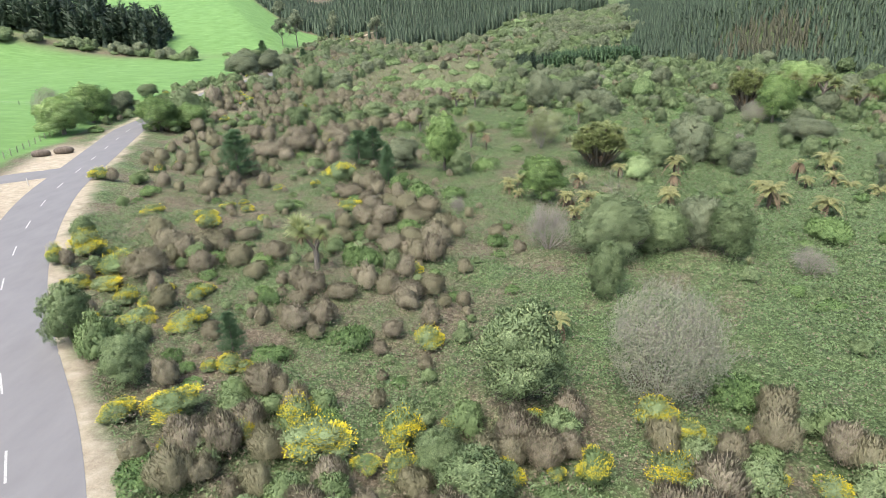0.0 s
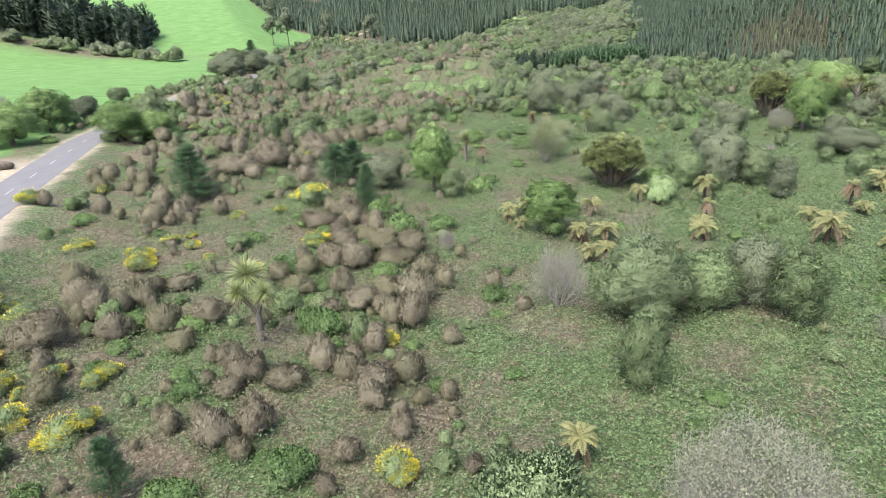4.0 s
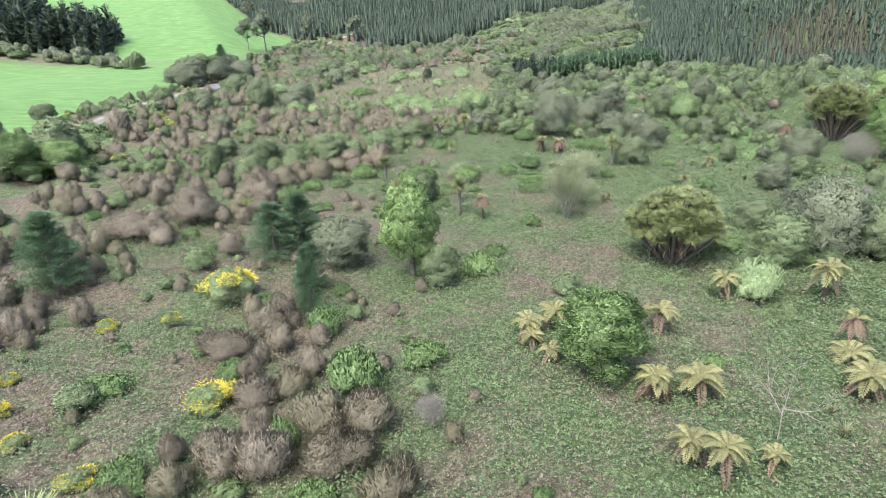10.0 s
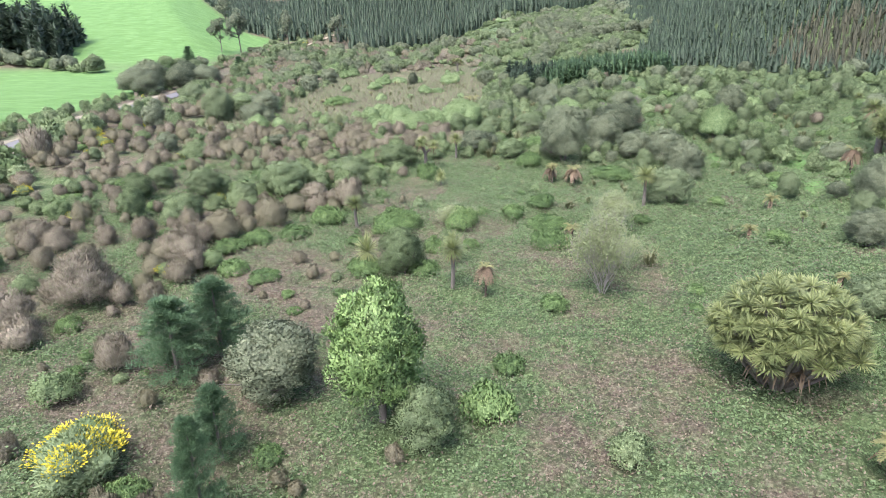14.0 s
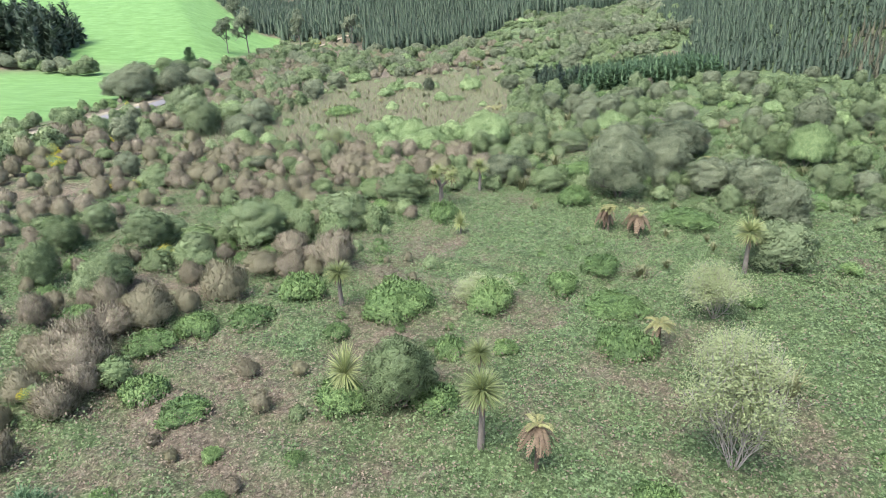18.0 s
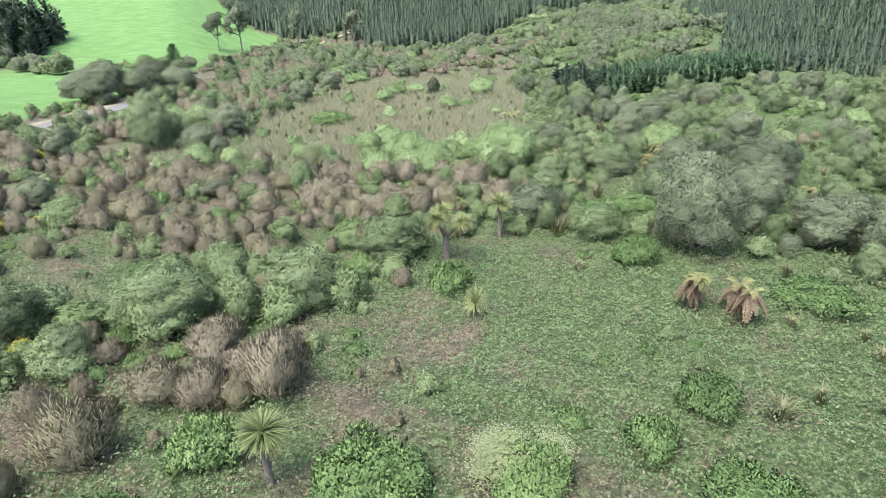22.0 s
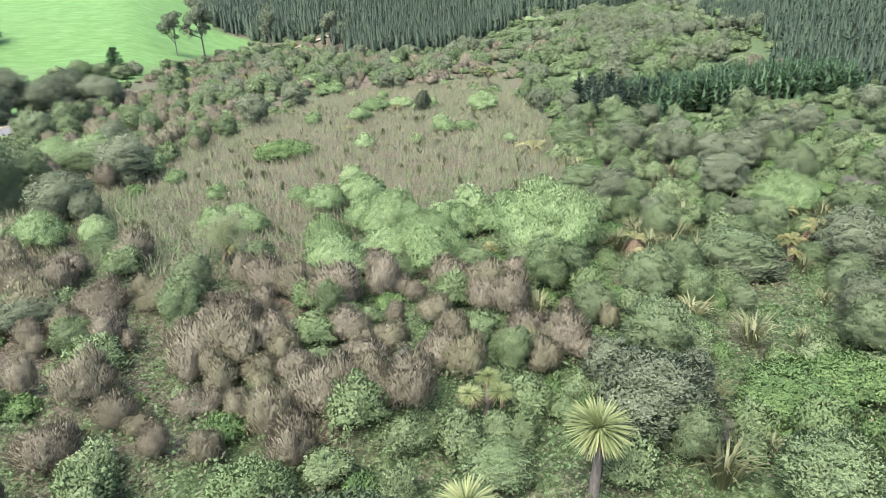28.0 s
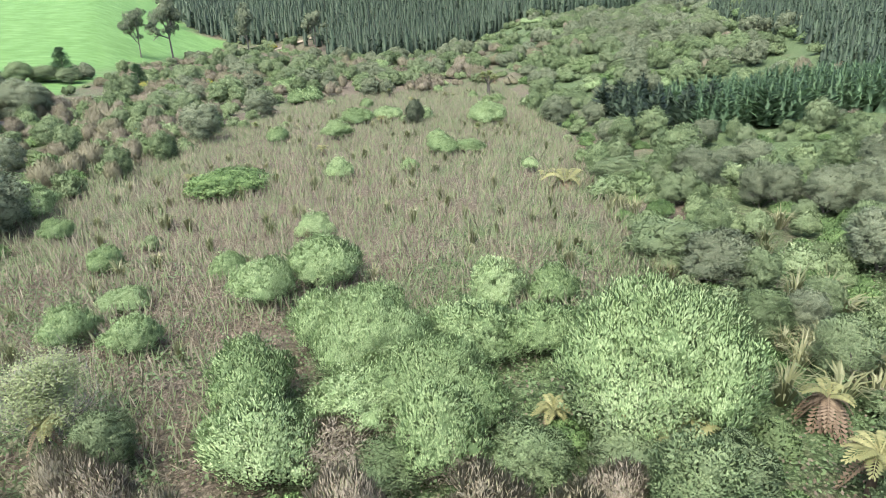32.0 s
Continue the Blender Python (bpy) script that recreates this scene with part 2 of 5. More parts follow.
def leaf_material(name, dark, mid, light, accent=None, other=None, rough=0.6, through_light=0.28, share=0.14, cells=0.0, stretch=(1, 1, 1)):
    """Foliage in three tones, varied between plants, sprays and leaves, with painted shade on inner masses; some plants
    and leaves take another colour.
    """
    m, N, L, B = nodes(name)
    geo, info, at = N.new("ShaderNodeNewGeometry"), N.new("ShaderNodeObjectInfo"), N.new("ShaderNodeAttribute")
    at.attribute_name = "tone"
    plant = math_node(N, L, "FRACT", math_node(N, L, "ADD", info.outputs["Random"], at.outputs["Fac"]))
    v = math_node(N, L, "ADD", math_node(N, L, "MULTIPLY", geo.outputs["Random Per Island"], 0.3), math_node(N, L, "MULTIPLY", plant, 0.45))
    spray_and_shade = N.new("ShaderNodeAttribute")
    spray_and_shade.attribute_name = "spray_and_shade"
    v = math_node(N, L, "ADD", v, math_node(N, L, "MULTIPLY", spray_and_shade.outputs["Fac"], 0.62))
    if cells:
        cell, mp, one = N.new("ShaderNodeTexVoronoi"), N.new("ShaderNodeMapping"), N.new("ShaderNodeSeparateColor")
        cell.inputs["Scale"].default_value = cells
        mp.inputs["Scale"].default_value = stretch
        L.new(geo.outputs["Position"], mp.inputs[0])
        L.new(mp.outputs[0], cell.inputs["Vector"])
        L.new(cell.outputs["Color"], one.inputs[0])
        speck = math_node(N, L, "MULTIPLY", math_node(N, L, "SUBTRACT", one.outputs[0], 0.3), 0.26)
    else:
        speck = math_node(N, L, "MULTIPLY", math_node(N, L, "SUBTRACT", noise_node(N, L, 8.0, 5, 0.75), 0.42), 0.6)
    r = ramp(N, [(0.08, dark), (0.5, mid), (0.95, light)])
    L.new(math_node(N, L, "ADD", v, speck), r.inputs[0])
    col = r.outputs[0]
    if accent:
        pick_leaf = math_node(N, L, "GREATER_THAN", math_node(N, L, "FRACT", math_node(N, L, "MULTIPLY", geo.outputs["Random Per Island"], 17.31)), 1 - share)
        col = mixrgb(N, L, pick_leaf, col, accent)
    if other:  # some plants turn towards another colour
        turn = math_node(N, L, "FRACT", math_node(N, L, "MULTIPLY", info.outputs["Random"], 7.13))
        col = mixrgb(N, L, math_node(N, L, "MULTIPLY", math_node(N, L, "POWER", turn, 2.0), 0.8), col, other)
    patch = noise_node(N, L, 1.1, 3)
    col = mixrgb(N, L, math_node(N, L, "MULTIPLY", patch, 0.3), col, dark, "MIX")
    L.new(col, B.inputs["Base Color"])
    B.inputs["Roughness"].default_value = rough
    B.inputs["Specular IOR Level"].default_value = 0.3
    last = B.outputs[0]
    if through_light:
        tr, mx = N.new("ShaderNodeBsdfTranslucent"), N.new("ShaderNodeMixShader")
        L.new(col, tr.inputs[0])
        mx.inputs[0].default_value = through_light
        L.new(last, mx.inputs[1])
        L.new(tr.outputs[0], mx.inputs[2])
        last = mx.outputs[0]
    L.new(last, N["Material Output"].inputs[0])
    return m


def bark_material(name, a, b, scale=9):
    m, N, L, B = nodes(name)
    f = noise_node(N, L, scale, 6, 0.7, (1, 1, 0.25))
    r = ramp(N, [(0.3, a), (0.7, b)])
    L.new(f, r.inputs[0])
    L.new(r.outputs[0], B.inputs["Base Color"])
    bump = N.new("ShaderNodeBump")
    bump.inputs["Strength"].default_value, bump.inputs["Distance"].default_value = 0.6, 0.03
    L.new(f, bump.inputs["Height"])
    L.new(bump.outputs[0], B.inputs["Normal"])
    B.inputs["Roughness"].default_value = 0.85
    return m


HEATH = leaf_material("heath_foliage", (0.138, 0.122, 0.091), (0.245, 0.219, 0.166), (0.36, 0.328, 0.255), (0.2, 0.215, 0.125), (0.21, 0.215, 0.125), share=0.16, cells=26, stretch=(1, 1, 0.3))
OLIVE = leaf_material("olive_foliage", (0.105, 0.145, 0.068), (0.205, 0.28, 0.14), (0.325, 0.41, 0.225), None, (0.14, 0.215, 0.085), cells=16)
KANUKA = leaf_material("small_dark_olive_foliage", (0.085, 0.125, 0.056), (0.17, 0.242, 0.115), (0.28, 0.37, 0.192), None, (0.2, 0.255, 0.145), cells=16)
GREEN = leaf_material("bright_low_foliage", (0.061, 0.110, 0.040), (0.132, 0.220, 0.077), (0.231, 0.341, 0.132), cells=16)
BROAD = leaf_material("broad_leaf_foliage", (0.1, 0.165, 0.055), (0.22, 0.355, 0.12), (0.44, 0.58, 0.26), rough=0.45, cells=12)
GREY = leaf_material("grey_green_foliage", (0.12, 0.148, 0.09), (0.19, 0.23, 0.145), (0.262, 0.31, 0.2), cells=18)
DARKLEAF = leaf_material("dark_foliage", (0.061, 0.083, 0.050), (0.138, 0.171, 0.105), (0.264, 0.308, 0.198), cells=15)
WILLOW = leaf_material("willow_foliage", (0.12, 0.19, 0.078), (0.26, 0.37, 0.175), (0.42, 0.53, 0.29), cells=20, stretch=(1, 1, 0.4))
PALE = leaf_material("sparse_willow_foliage", (0.165, 0.205, 0.1), (0.245, 0.295, 0.145), (0.34, 0.39, 0.21))
VEIL = leaf_material("thin_grey_leaves", (0.16, 0.175, 0.12), (0.23, 0.25, 0.175), (0.34, 0.355, 0.275))
YOUNGPINE = leaf_material("young_pine_needles", (0.042, 0.082, 0.04), (0.08, 0.146, 0.071), (0.125, 0.21, 0.105), cells=4, stretch=(1, 1, 0.6))
PINE = leaf_material("pine_needles", (0.026, 0.044, 0.028), (0.047, 0.078, 0.047), (0.08, 0.122, 0.074), cells=1.3, stretch=(1, 1, 0.6))
BROWNPINE = leaf_material("browned_pine_needles", (0.036, 0.042, 0.026), (0.062, 0.066, 0.04), (0.098, 0.096, 0.06), cells=1.3, stretch=(1, 1, 0.6))
YELLOW = leaf_material("gorse_flowers", (0.46, 0.39, 0.025), (0.64, 0.56, 0.045), (0.76, 0.69, 0.11))
SWORD = leaf_material("sword_leaves", (0.1, 0.13, 0.052), (0.225, 0.27, 0.112), (0.43, 0.46, 0.225), rough=0.42)
FROND = leaf_material("fern_fronds", (0.12, 0.13, 0.055), (0.22, 0.225, 0.095), (0.36, 0.35, 0.17))
BROWN = leaf_material("withered_fronds", (0.1, 0.073, 0.048), (0.19, 0.142, 0.092), (0.3, 0.238, 0.16))
FLAX = leaf_material("flax_blades", (0.1, 0.115, 0.055), (0.2, 0.215, 0.11), (0.4, 0.4, 0.24), rough=0.45)
REED = leaf_material("reed_blades", (0.09, 0.085, 0.057), (0.18, 0.166, 0.115), (0.37, 0.345, 0.262), (0.145, 0.2, 0.09), share=0.42)
BRAMBLE = leaf_material("bramble_leaves", (0.068, 0.11, 0.047), (0.128, 0.196, 0.085), (0.212, 0.29, 0.145), (0.175, 0.15, 0.107), cells=15)
DEADBRAMBLE = leaf_material("dry_bramble_leaves", (0.085, 0.07, 0.05), (0.188, 0.157, 0.115), (0.29, 0.255, 0.192), (0.13, 0.165, 0.08), share=0.3, cells=17)
BARK = bark_material("grey_bark", (0.07, 0.062, 0.052), (0.17, 0.155, 0.135))
DEADWOOD = bark_material("bleached_twigs", (0.13, 0.12, 0.105), (0.27, 0.255, 0.23))
FERNTRUNK = bark_material("fern_trunk_fibre", (0.035, 0.027, 0.02), (0.085, 0.065, 0.048))

# ---------------------------------------------------------------- ground, road, verges
def pasture_mask(x, y):
    d = x - road_x(y)
    hedge = 9 + 1.5 * lumps(x, y, 9, 5) + 3 * ss(92, 84, y)
    m = ss(-hedge, -hedge - 2, d) * ss(22, 30, y)
    m = np.where(y > 300, ss(-88, -92, x) * np.where(y < 431, 1.0, ss(1, -3, x + 107 + 0.58 * (y - 431))), m)
    scrub = np.exp(-((x + 178) / 46) ** 2 - ((y - 288) / 9) ** 2)
    lush = sum(np.exp(-((x - a) / p) ** 2 - ((y - b) / q) ** 2) for a, b, p, q in ((47, 123, 7, 4), (54, 115, 6, 4), (44, 108, 4, 3)))
    return np.clip(m - 1.4 * scrub + ss(0.25, 0.6, lush + 0.2 * lumps(x, y, 2.2, 5)), 0, 1)


def ground_sheet():
    xs = np.unique(np.concatenate([np.linspace(-1500, -320, 24), np.arange(-320, -90, 5.0), np.arange(-90, -40, 1.0), np.arange(-40, -26, 0.75), np.arange(-26, 36, 0.5), np.arange(36, 50, 0.75), np.arange(50, 110, 2.0), np.arange(110, 260, 5), np.linspace(260, 1500, 24)]))
    ys = np.unique(np.concatenate([np.linspace(-900, -60, 14), np.arange(-60, -20, 2.0), np.arange(-20, 10, 0.75), np.arange(10, 140, 0.5), np.arange(140, 160, 0.75), np.arange(160, 270, 2.0), np.arange(270, 560, 5.0), np.linspace(560, 2200, 26)]))
    X, Y = np.meshgrid(xs, ys)
    Z = ground_z(X, Y)
    side = np.abs(X - road_x(Y))
    Z = Z - 0.04 * ss(3.6, 3.0, side)
    V = np.stack([X, Y, Z], -1).reshape(-1, 3)
    ny, nx = X.shape
    i = (np.arange(ny - 1)[:, None] * nx + np.arange(nx - 1)).ravel()
    Q = np.stack([i, i + 1, i + nx + 1, i + nx], 1)
    m, N, L, B = nodes("valley_ground")

    def attr(n):
        a = N.new("ShaderNodeAttribute")
        a.attribute_name = n
        return a.outputs["Fac"]
    fine, mid, big = noise_node(N, L, 12.0, 6, 0.8), noise_node(N, L, 1.3, 4, 0.6), noise_node(N, L, 0.16, 3, 0.5)
    leafy = ramp(N, [(0.38, (0.03, 0.048, 0.019)), (0.5, (0.06, 0.092, 0.037)), (0.62, (0.155, 0.21, 0.105))])
    dry = ramp(N, [(0.38, (0.044, 0.037, 0.026)), (0.5, (0.1, 0.084, 0.06)), (0.62, (0.21, 0.182, 0.135))])
    clump = noise_node(N, L, 3.4, 3, 0.6)
    cell, one, geo = N.new("ShaderNodeTexVoronoi"), N.new("ShaderNodeSeparateColor"), N.new("ShaderNodeNewGeometry")
    cell.inputs["Scale"].default_value = 11.0
    L.new(geo.outputs["Position"], cell.inputs["Vector"])
    L.new(cell.outputs["Color"], one.inputs[0])
    leaf = math_node(N, L, "ADD", 0.32, math_node(N, L, "MULTIPLY", one.outputs[0], 0.36))
    grain = math_node(N, L, "ADD", math_node(N, L, "MULTIPLY", fine, 0.3), math_node(N, L, "ADD", math_node(N, L, "MULTIPLY", clump, 0.38), math_node(N, L, "MULTIPLY", leaf, 0.32)))
    L.new(grain, leafy.inputs[0])
    L.new(grain, dry.inputs[0])
    f = math_node(N, L, "ADD", math_node(N, L, "MULTIPLY", mid, 0.8), math_node(N, L, "SUBTRACT", attr("dry"), 0.2))
    sharp = ramp(N, [(0.42, (0, 0, 0)), (0.78, (1, 1, 1))])
    L.new(f, sharp.inputs[0])
    rough_col = mixrgb(N, L, sharp.outputs[0], leafy.outputs[0], dry.outputs[0])
    lines = noise_node(N, L, 0.5, 5, 0.65, (0.35, 1.0, 1.0))
    grass = ramp(N, [(0.3, (0.066, 0.138, 0.038)), (0.5, (0.094, 0.186, 0.057)), (0.68, (0.134, 0.235, 0.084))])
    L.new(math_node(N, L, "ADD", math_node(N, L, "MULTIPLY", lines, 0.7), math_node(N, L, "MULTIPLY", big, 0.3)), grass.inputs[0])
    col = mixrgb(N, L, attr("pasture"), rough_col, grass.outputs[0])
    gravel = ramp(N, [(0.3, (0.16, 0.135, 0.1)), (0.5, (0.3, 0.265, 0.2)), (0.7, (0.42, 0.385, 0.31))])
    L.new(math_node(N, L, "ADD", math_node(N, L, "MULTIPLY", fine, 0.5), math_node(N, L, "MULTIPLY", mid, 0.5)), gravel.inputs[0])
    col = mixrgb(N, L, attr("gravel"), col, gravel.outputs[0])
    L.new(col, B.inputs["Base Color"])
    B.inputs["Roughness"].default_value = 0.9
    B.inputs["Specular IOR Level"].default_value = 0.2
    bump = N.new("ShaderNodeBump")
    bump.inputs["Strength"].default_value, bump.inputs["Distance"].default_value = 0.8, 0.3
    L.new(math_node(N, L, "ADD", math_node(N, L, "MULTIPLY", fine, 0.5), mid), bump.inputs["Height"])
    L.new(bump.outputs[0], B.inputs["Normal"])
    me = mesh_of("ground", V, Q, m, True)
    d = X - road_x(Y)
    reed = ss(-30, -22, X) * ss(30, 22, X) * ss(150, 170, Y)
    dryness = 0.28 + 0.2 * lumps(X, Y, 8, 3) + 0.22 * lumps(X, Y, 3.0, 8) + 0.09 * ss(8, -14, X) * ss(130, 100, Y) - 0.16 * ss(14, 26, X) + 0.3 * reed + 0.3 * ss(0, -12, X) * ss(118, 130, Y) - 0.1 * ss(100, 125, Y)
    verge = ss(2.0, 2.8, d) * ss(5.6 + 0.9, 4.4, d + 0.8 * lumps(X, Y, 3.0, 4)) * ss(75, 50, Y) + 0.8 * ss(2.0, 2.8, np.abs(d)) * ss(5.0, 3.4, np.abs(d) + lumps(X, Y, 3.0, 4)) * ss(50, 75, Y) * ss(226, 216, Y)
    verge = np.maximum(verge, ss(-2, -2.8, d) * ss(-12, -8, d) * ss(25, 32, Y) * ss(92, 80, Y))
    for n, a in (("pasture", pasture_mask(X, Y)), ("dry", dryness), ("gravel", np.clip(verge, 0, 1))):
        at = me.attributes.new(n, "FLOAT", "POINT")
        at.data.foreach_set("value", np.asarray(a, np.float32).ravel())
    return tagged(new("ground", me), "valley floor of bramble, scrub soil and bright green pasture", "ground", kind="structure")


ground = ground_sheet()


def asphalt_material():
    m, N, L, B = nodes("worn_asphalt")
    fine, mid = noise_node(N, L, 40, 4, 0.7), noise_node(N, L, 0.7, 4, 0.6, (1, 0.4, 1))
    r = ramp(N, [(0.2, (0.085, 0.085, 0.09)), (0.8, (0.145, 0.145, 0.15))])
    L.new(math_node(N, L, "ADD", math_node(N, L, "MULTIPLY", fine, 0.45), math_node(N, L, "MULTIPLY", mid, 0.55)), r.inputs[0])
    L.new(r.outputs[0], B.inputs["Base Color"])
    B.inputs["Roughness"].default_value = 0.8
    return m


ASPHALT = asphalt_material()


def strip(name, pts, half, mat, lift):
    """A ribbon along a line of points, draped a little above the ground."""
    P = np.array(pts, float)
    s = np.concatenate([[0], np.cumsum(np.linalg.norm(np.diff(P, axis=0), axis=1))])
    u = np.arange(0, s[-1], 1.5)
    X, Y = np.interp(u, s, P[:, 0]), np.interp(u, s, P[:, 1])
    k = np.ones(9) / 9
    X, Y = (np.convolve(np.pad(a, 4, mode="edge"), k, "valid") for a in (X, Y))
    T = norm(np.stack([np.gradient(X), np.gradient(Y)], 1))
    Nn = np.stack([-T[:, 1], T[:, 0]], 1)
    W = np.array([-1.0, -0.5, 0, 0.5, 1.0])
    half = half * (1 - 0.28 * ss(100, 130, Y))[:, None]
    gx, gy = X[:, None] + Nn[:, :1] * W * half, Y[:, None] + Nn[:, 1:] * W * half
    Z = floor_z(X, Y)[:, None] + lift - 0.05 * np.abs(W) + 0 * gx
    V = np.stack([gx, gy, Z], -1).reshape(-1, 3)
    i = (np.arange(len(X) - 1)[:, None] * 5 + np.arange(4)).ravel()
    return mesh_of(name, V, np.stack([i, i + 5, i + 6, i + 1], 1)[:, ::-1], mat, True), X, Y, T


road_mesh, RX, RY, RT = strip("road", [q for q in ROAD if q[1] < 231], 3.2, ASPHALT, 0.06)
road = tagged(new("road", road_mesh), "curving grey asphalt country road with dashed centre line", "road", kind="structure")
side_mesh, SX, SY, ST = strip("side_road", [(-55.0, 68.5), (-64.0, 62.3), (-80.0, 51.0), (-100.0, 37.0)], 3.0, ASPHALT, 0.05)
tagged(new("side_road", side_mesh), "asphalt side road joining at a junction", "road", kind="structure")

TRACK = [(-84.0, 385.0), (-79.0, 404.0), (-75.0, 414.0), (-71.0, 424.0), (-66.0, 434.0), (-58.0, 446.0), (-46.0, 456.0)]
track_mesh, TX, TY, TT = strip("far_track", TRACK, 3.0, bark_material("tan_gravel", (0.18, 0.15, 0.105), (0.3, 0.26, 0.195), 1.5), 0.2)
tagged(new("far_track", track_mesh), "tan gravel track climbing past the pines", "track", kind="structure")

paint, pN, pL, pB = nodes("worn_white_paint")
pr = ramp(pN, [(0.3, (0.15, 0.15, 0.15)), (0.6, (0.38, 0.38, 0.37))])
pL.new(noise_node(pN, pL, 6, 5, 0.7), pr.inputs[0])
pL.new(pr.outputs[0], pB.inputs["Base Color"])
for k in range(4, 150, 6):
    x, y, t = RX[k], RY[k], RT[k]
    n = np.array([-t[1], t[0]])
    box = [(x + t[0] * a + n[0] * b, y + t[1] * a + n[1] * b) for a, b in ((-1.4, -0.06), (1.4, -0.06), (1.4, 0.06), (-1.4, 0.06))]
    zz = [float(floor_z(*np.array([x + t[0] * a, y + t[1] * a]))) + 0.068 for a in (-1.4, 1.4, 1.4, -1.4)]
    dash = part("line_dash", (np.array([(px, py, z) for (px, py), z in zip(box, zz)]), np.array([[0, 1, 2, 3]])), paint, road)

# ---------------------------------------------------------------- plants: one model of each kind in a few forms
def lobes_round(n, R, H, r, flat=0.85, base=0.25):
    """A domed core and the lobes that break its outline."""
    out = [((0, 0, H * 0.36), (R * 0.72, R * 0.72, H * 0.5))]
    for k in range(n):
        d = units(1, -0.1)[0] * rng.uniform(0.45, 0.8)
        q = r * rng.uniform(0.75, 1.25)
        out.append(((d[0] * R, d[1] * R, base * H + abs(d[2]) * H * 0.62), (q, q, q * flat)))
    return out


def low_stems(n, R, H, r=0.03):
    bits = []
    for k in range(n):
        a, q = rng.uniform(0, 6.28), R * rng.uniform(0.2, 0.6)
        bits.append(tube((0.1 * q * math.cos(a), 0.1 * q * math.sin(a), -0.25), (q * math.cos(a), q * math.sin(a), H * rng.uniform(0.4, 0.6)), r, r * 0.5, 4))
    return join(bits)


def make_heath(v):
    R, H = 0.95, 1.9
    plumes = [((0, 0, H * 0.34), (0.6, 0.6, H * 0.34))]
    for k in range(7 + v):
        a, q = k * 2.4 + rng.uniform(-0.5, 0.5), R * rng.uniform(0.1, 0.62)
        h = H * rng.uniform(0.55, 1.0) * (1.05 - 0.35 * q / R)
        r = rng.uniform(0.22, 0.36)
        plumes.append(((q * math.cos(a), q * math.sin(a), h * 0.58), (r, r, h * 0.42)))
    return [("stem_base", low_stems(6, R, H), BARK, ""),
            ("foliage", crown(plumes, 12500, 0.18, 0.02, up=1.2, depth=0.62, low=-0.7, inner=0.45, clump=0.13, per=14, spread=0.55, rough=0.28), HEATH, "")]


def make_gorse(v):
    R, H = 0.9, 1.6
    lobes = lobes_round(13, R, H, 0.3)
    n = 2100
    C = np.array([c for c, r in lobes])
    top = rng.choice(len(C), len(C) // 2 + v % 3, replace=False)
    k = rng.choice(top, n)
    d = units(n, -0.1)
    spike = norm(d + rng.normal(0, 0.35, (n, 3)) + np.array([0, 0, 0.5]))
    base = C[k] + d * np.array([lobes[i][1] for i in k]) * rng.uniform(0.75, 1.3, n)[:, None] + rng.normal(0, 0.04, (n, 3))
    return [("stem_base", low_stems(6, R, H), BARK, ""),
            ("foliage", brush(lobes, 6500, 0.15, 0.026), OLIVE, ""),
            ("blossom", blades(base, spike, 0.075, 0.042, d + rng.normal(0, 0.4, (n, 3))), YELLOW, "bright yellow gorse blossom")]


def make_olive(v):
    R, H = 0.95, 1.7
    return [("stem_base", low_stems(6, R, H), BARK, ""),
            ("foliage", crown(lobes_round(12 + v, R, H, 0.36, 0.95, 0.22), 6000, 0.1, 0.058, up=0.5, depth=0.45, clump=0.15, rough=0.2), OLIVE, "")]


def make_green(v):
    R, H = 1.2, 0.9
    return [("stem_base", low_stems(5, R, H, 0.02), BARK, ""),
            ("foliage", crown(lobes_round(16, R, H, 0.36, 0.75, 0.12), 5600, 0.11, 0.06, up=0.4, clump=0.15, spread=1.2), GREEN, "")]


def tree_lobes(n, R, H, foot, size):
    """A broad core and the lobes that make its outline uneven; the crown starts at the share foot of the height."""
    out = [((0, 0, H * (0.5 + foot * 0.4)), (R * 0.86, R * 0.86, H * (0.45 - foot * 0.4)))]
    turn = rng.uniform(0, 6.28)
    for k in range(n):
        u = (k + 0.5) / n
        a = k * 2.4 + turn
        q = R * math.sqrt(max(0.03, 1 - abs((u - 0.4) / 0.62) ** 2.2)) * rng.uniform(0.4, 0.66)
        r = size * R * rng.uniform(0.75, 1.2)
        out.append(((q * math.cos(a), q * math.sin(a), H * (foot + 0.06 + (0.82 - foot) * u)), (r, r, r)))
    return out


def make_broad(v):
    """Dense rounded tree with clustered glossy leaves."""
    R, H = 1.6, 5.0
    return [("trunk", join([tube((0, 0, -0.3), (0.05, 0, H * 0.4), 0.16, 0.1, 7)]), BARK, ""),
            ("crown", crown(tree_lobes(9, R, H, 0.05, 0.42), 24000, 0.115, 0.06, up=0.35, depth=0.35, low=-0.5, clump=0.19, per=24, spread=0.5, rough=0.16), BROAD, "")]


def make_grey(v, mat=None):
    """Small-leaved tree with a soft crown on leaning stems."""
    R, H = 1.6, 4.2
    bits = []
    for k in range(4):
        w = norm(np.array([math.cos(k * 1.6 + v), math.sin(k * 1.6 + v), 2.2]) + rng.normal(0, 0.2, 3))
        bits += limbs(np.array([0.06 * k, 0, -0.3]), w, H * 0.36, 0.07, 2, 3, 0.4)[0]
    return [("trunk", join(bits), BARK, ""),
            ("crown", crown(tree_lobes(8 + v, R, H, 0.08, 0.46), 26000, 0.108, 0.06, up=0.6, depth=0.45, low=-0.6, clump=0.24, per=24, spread=0.8, rough=0.22), mat or GREY, "")]


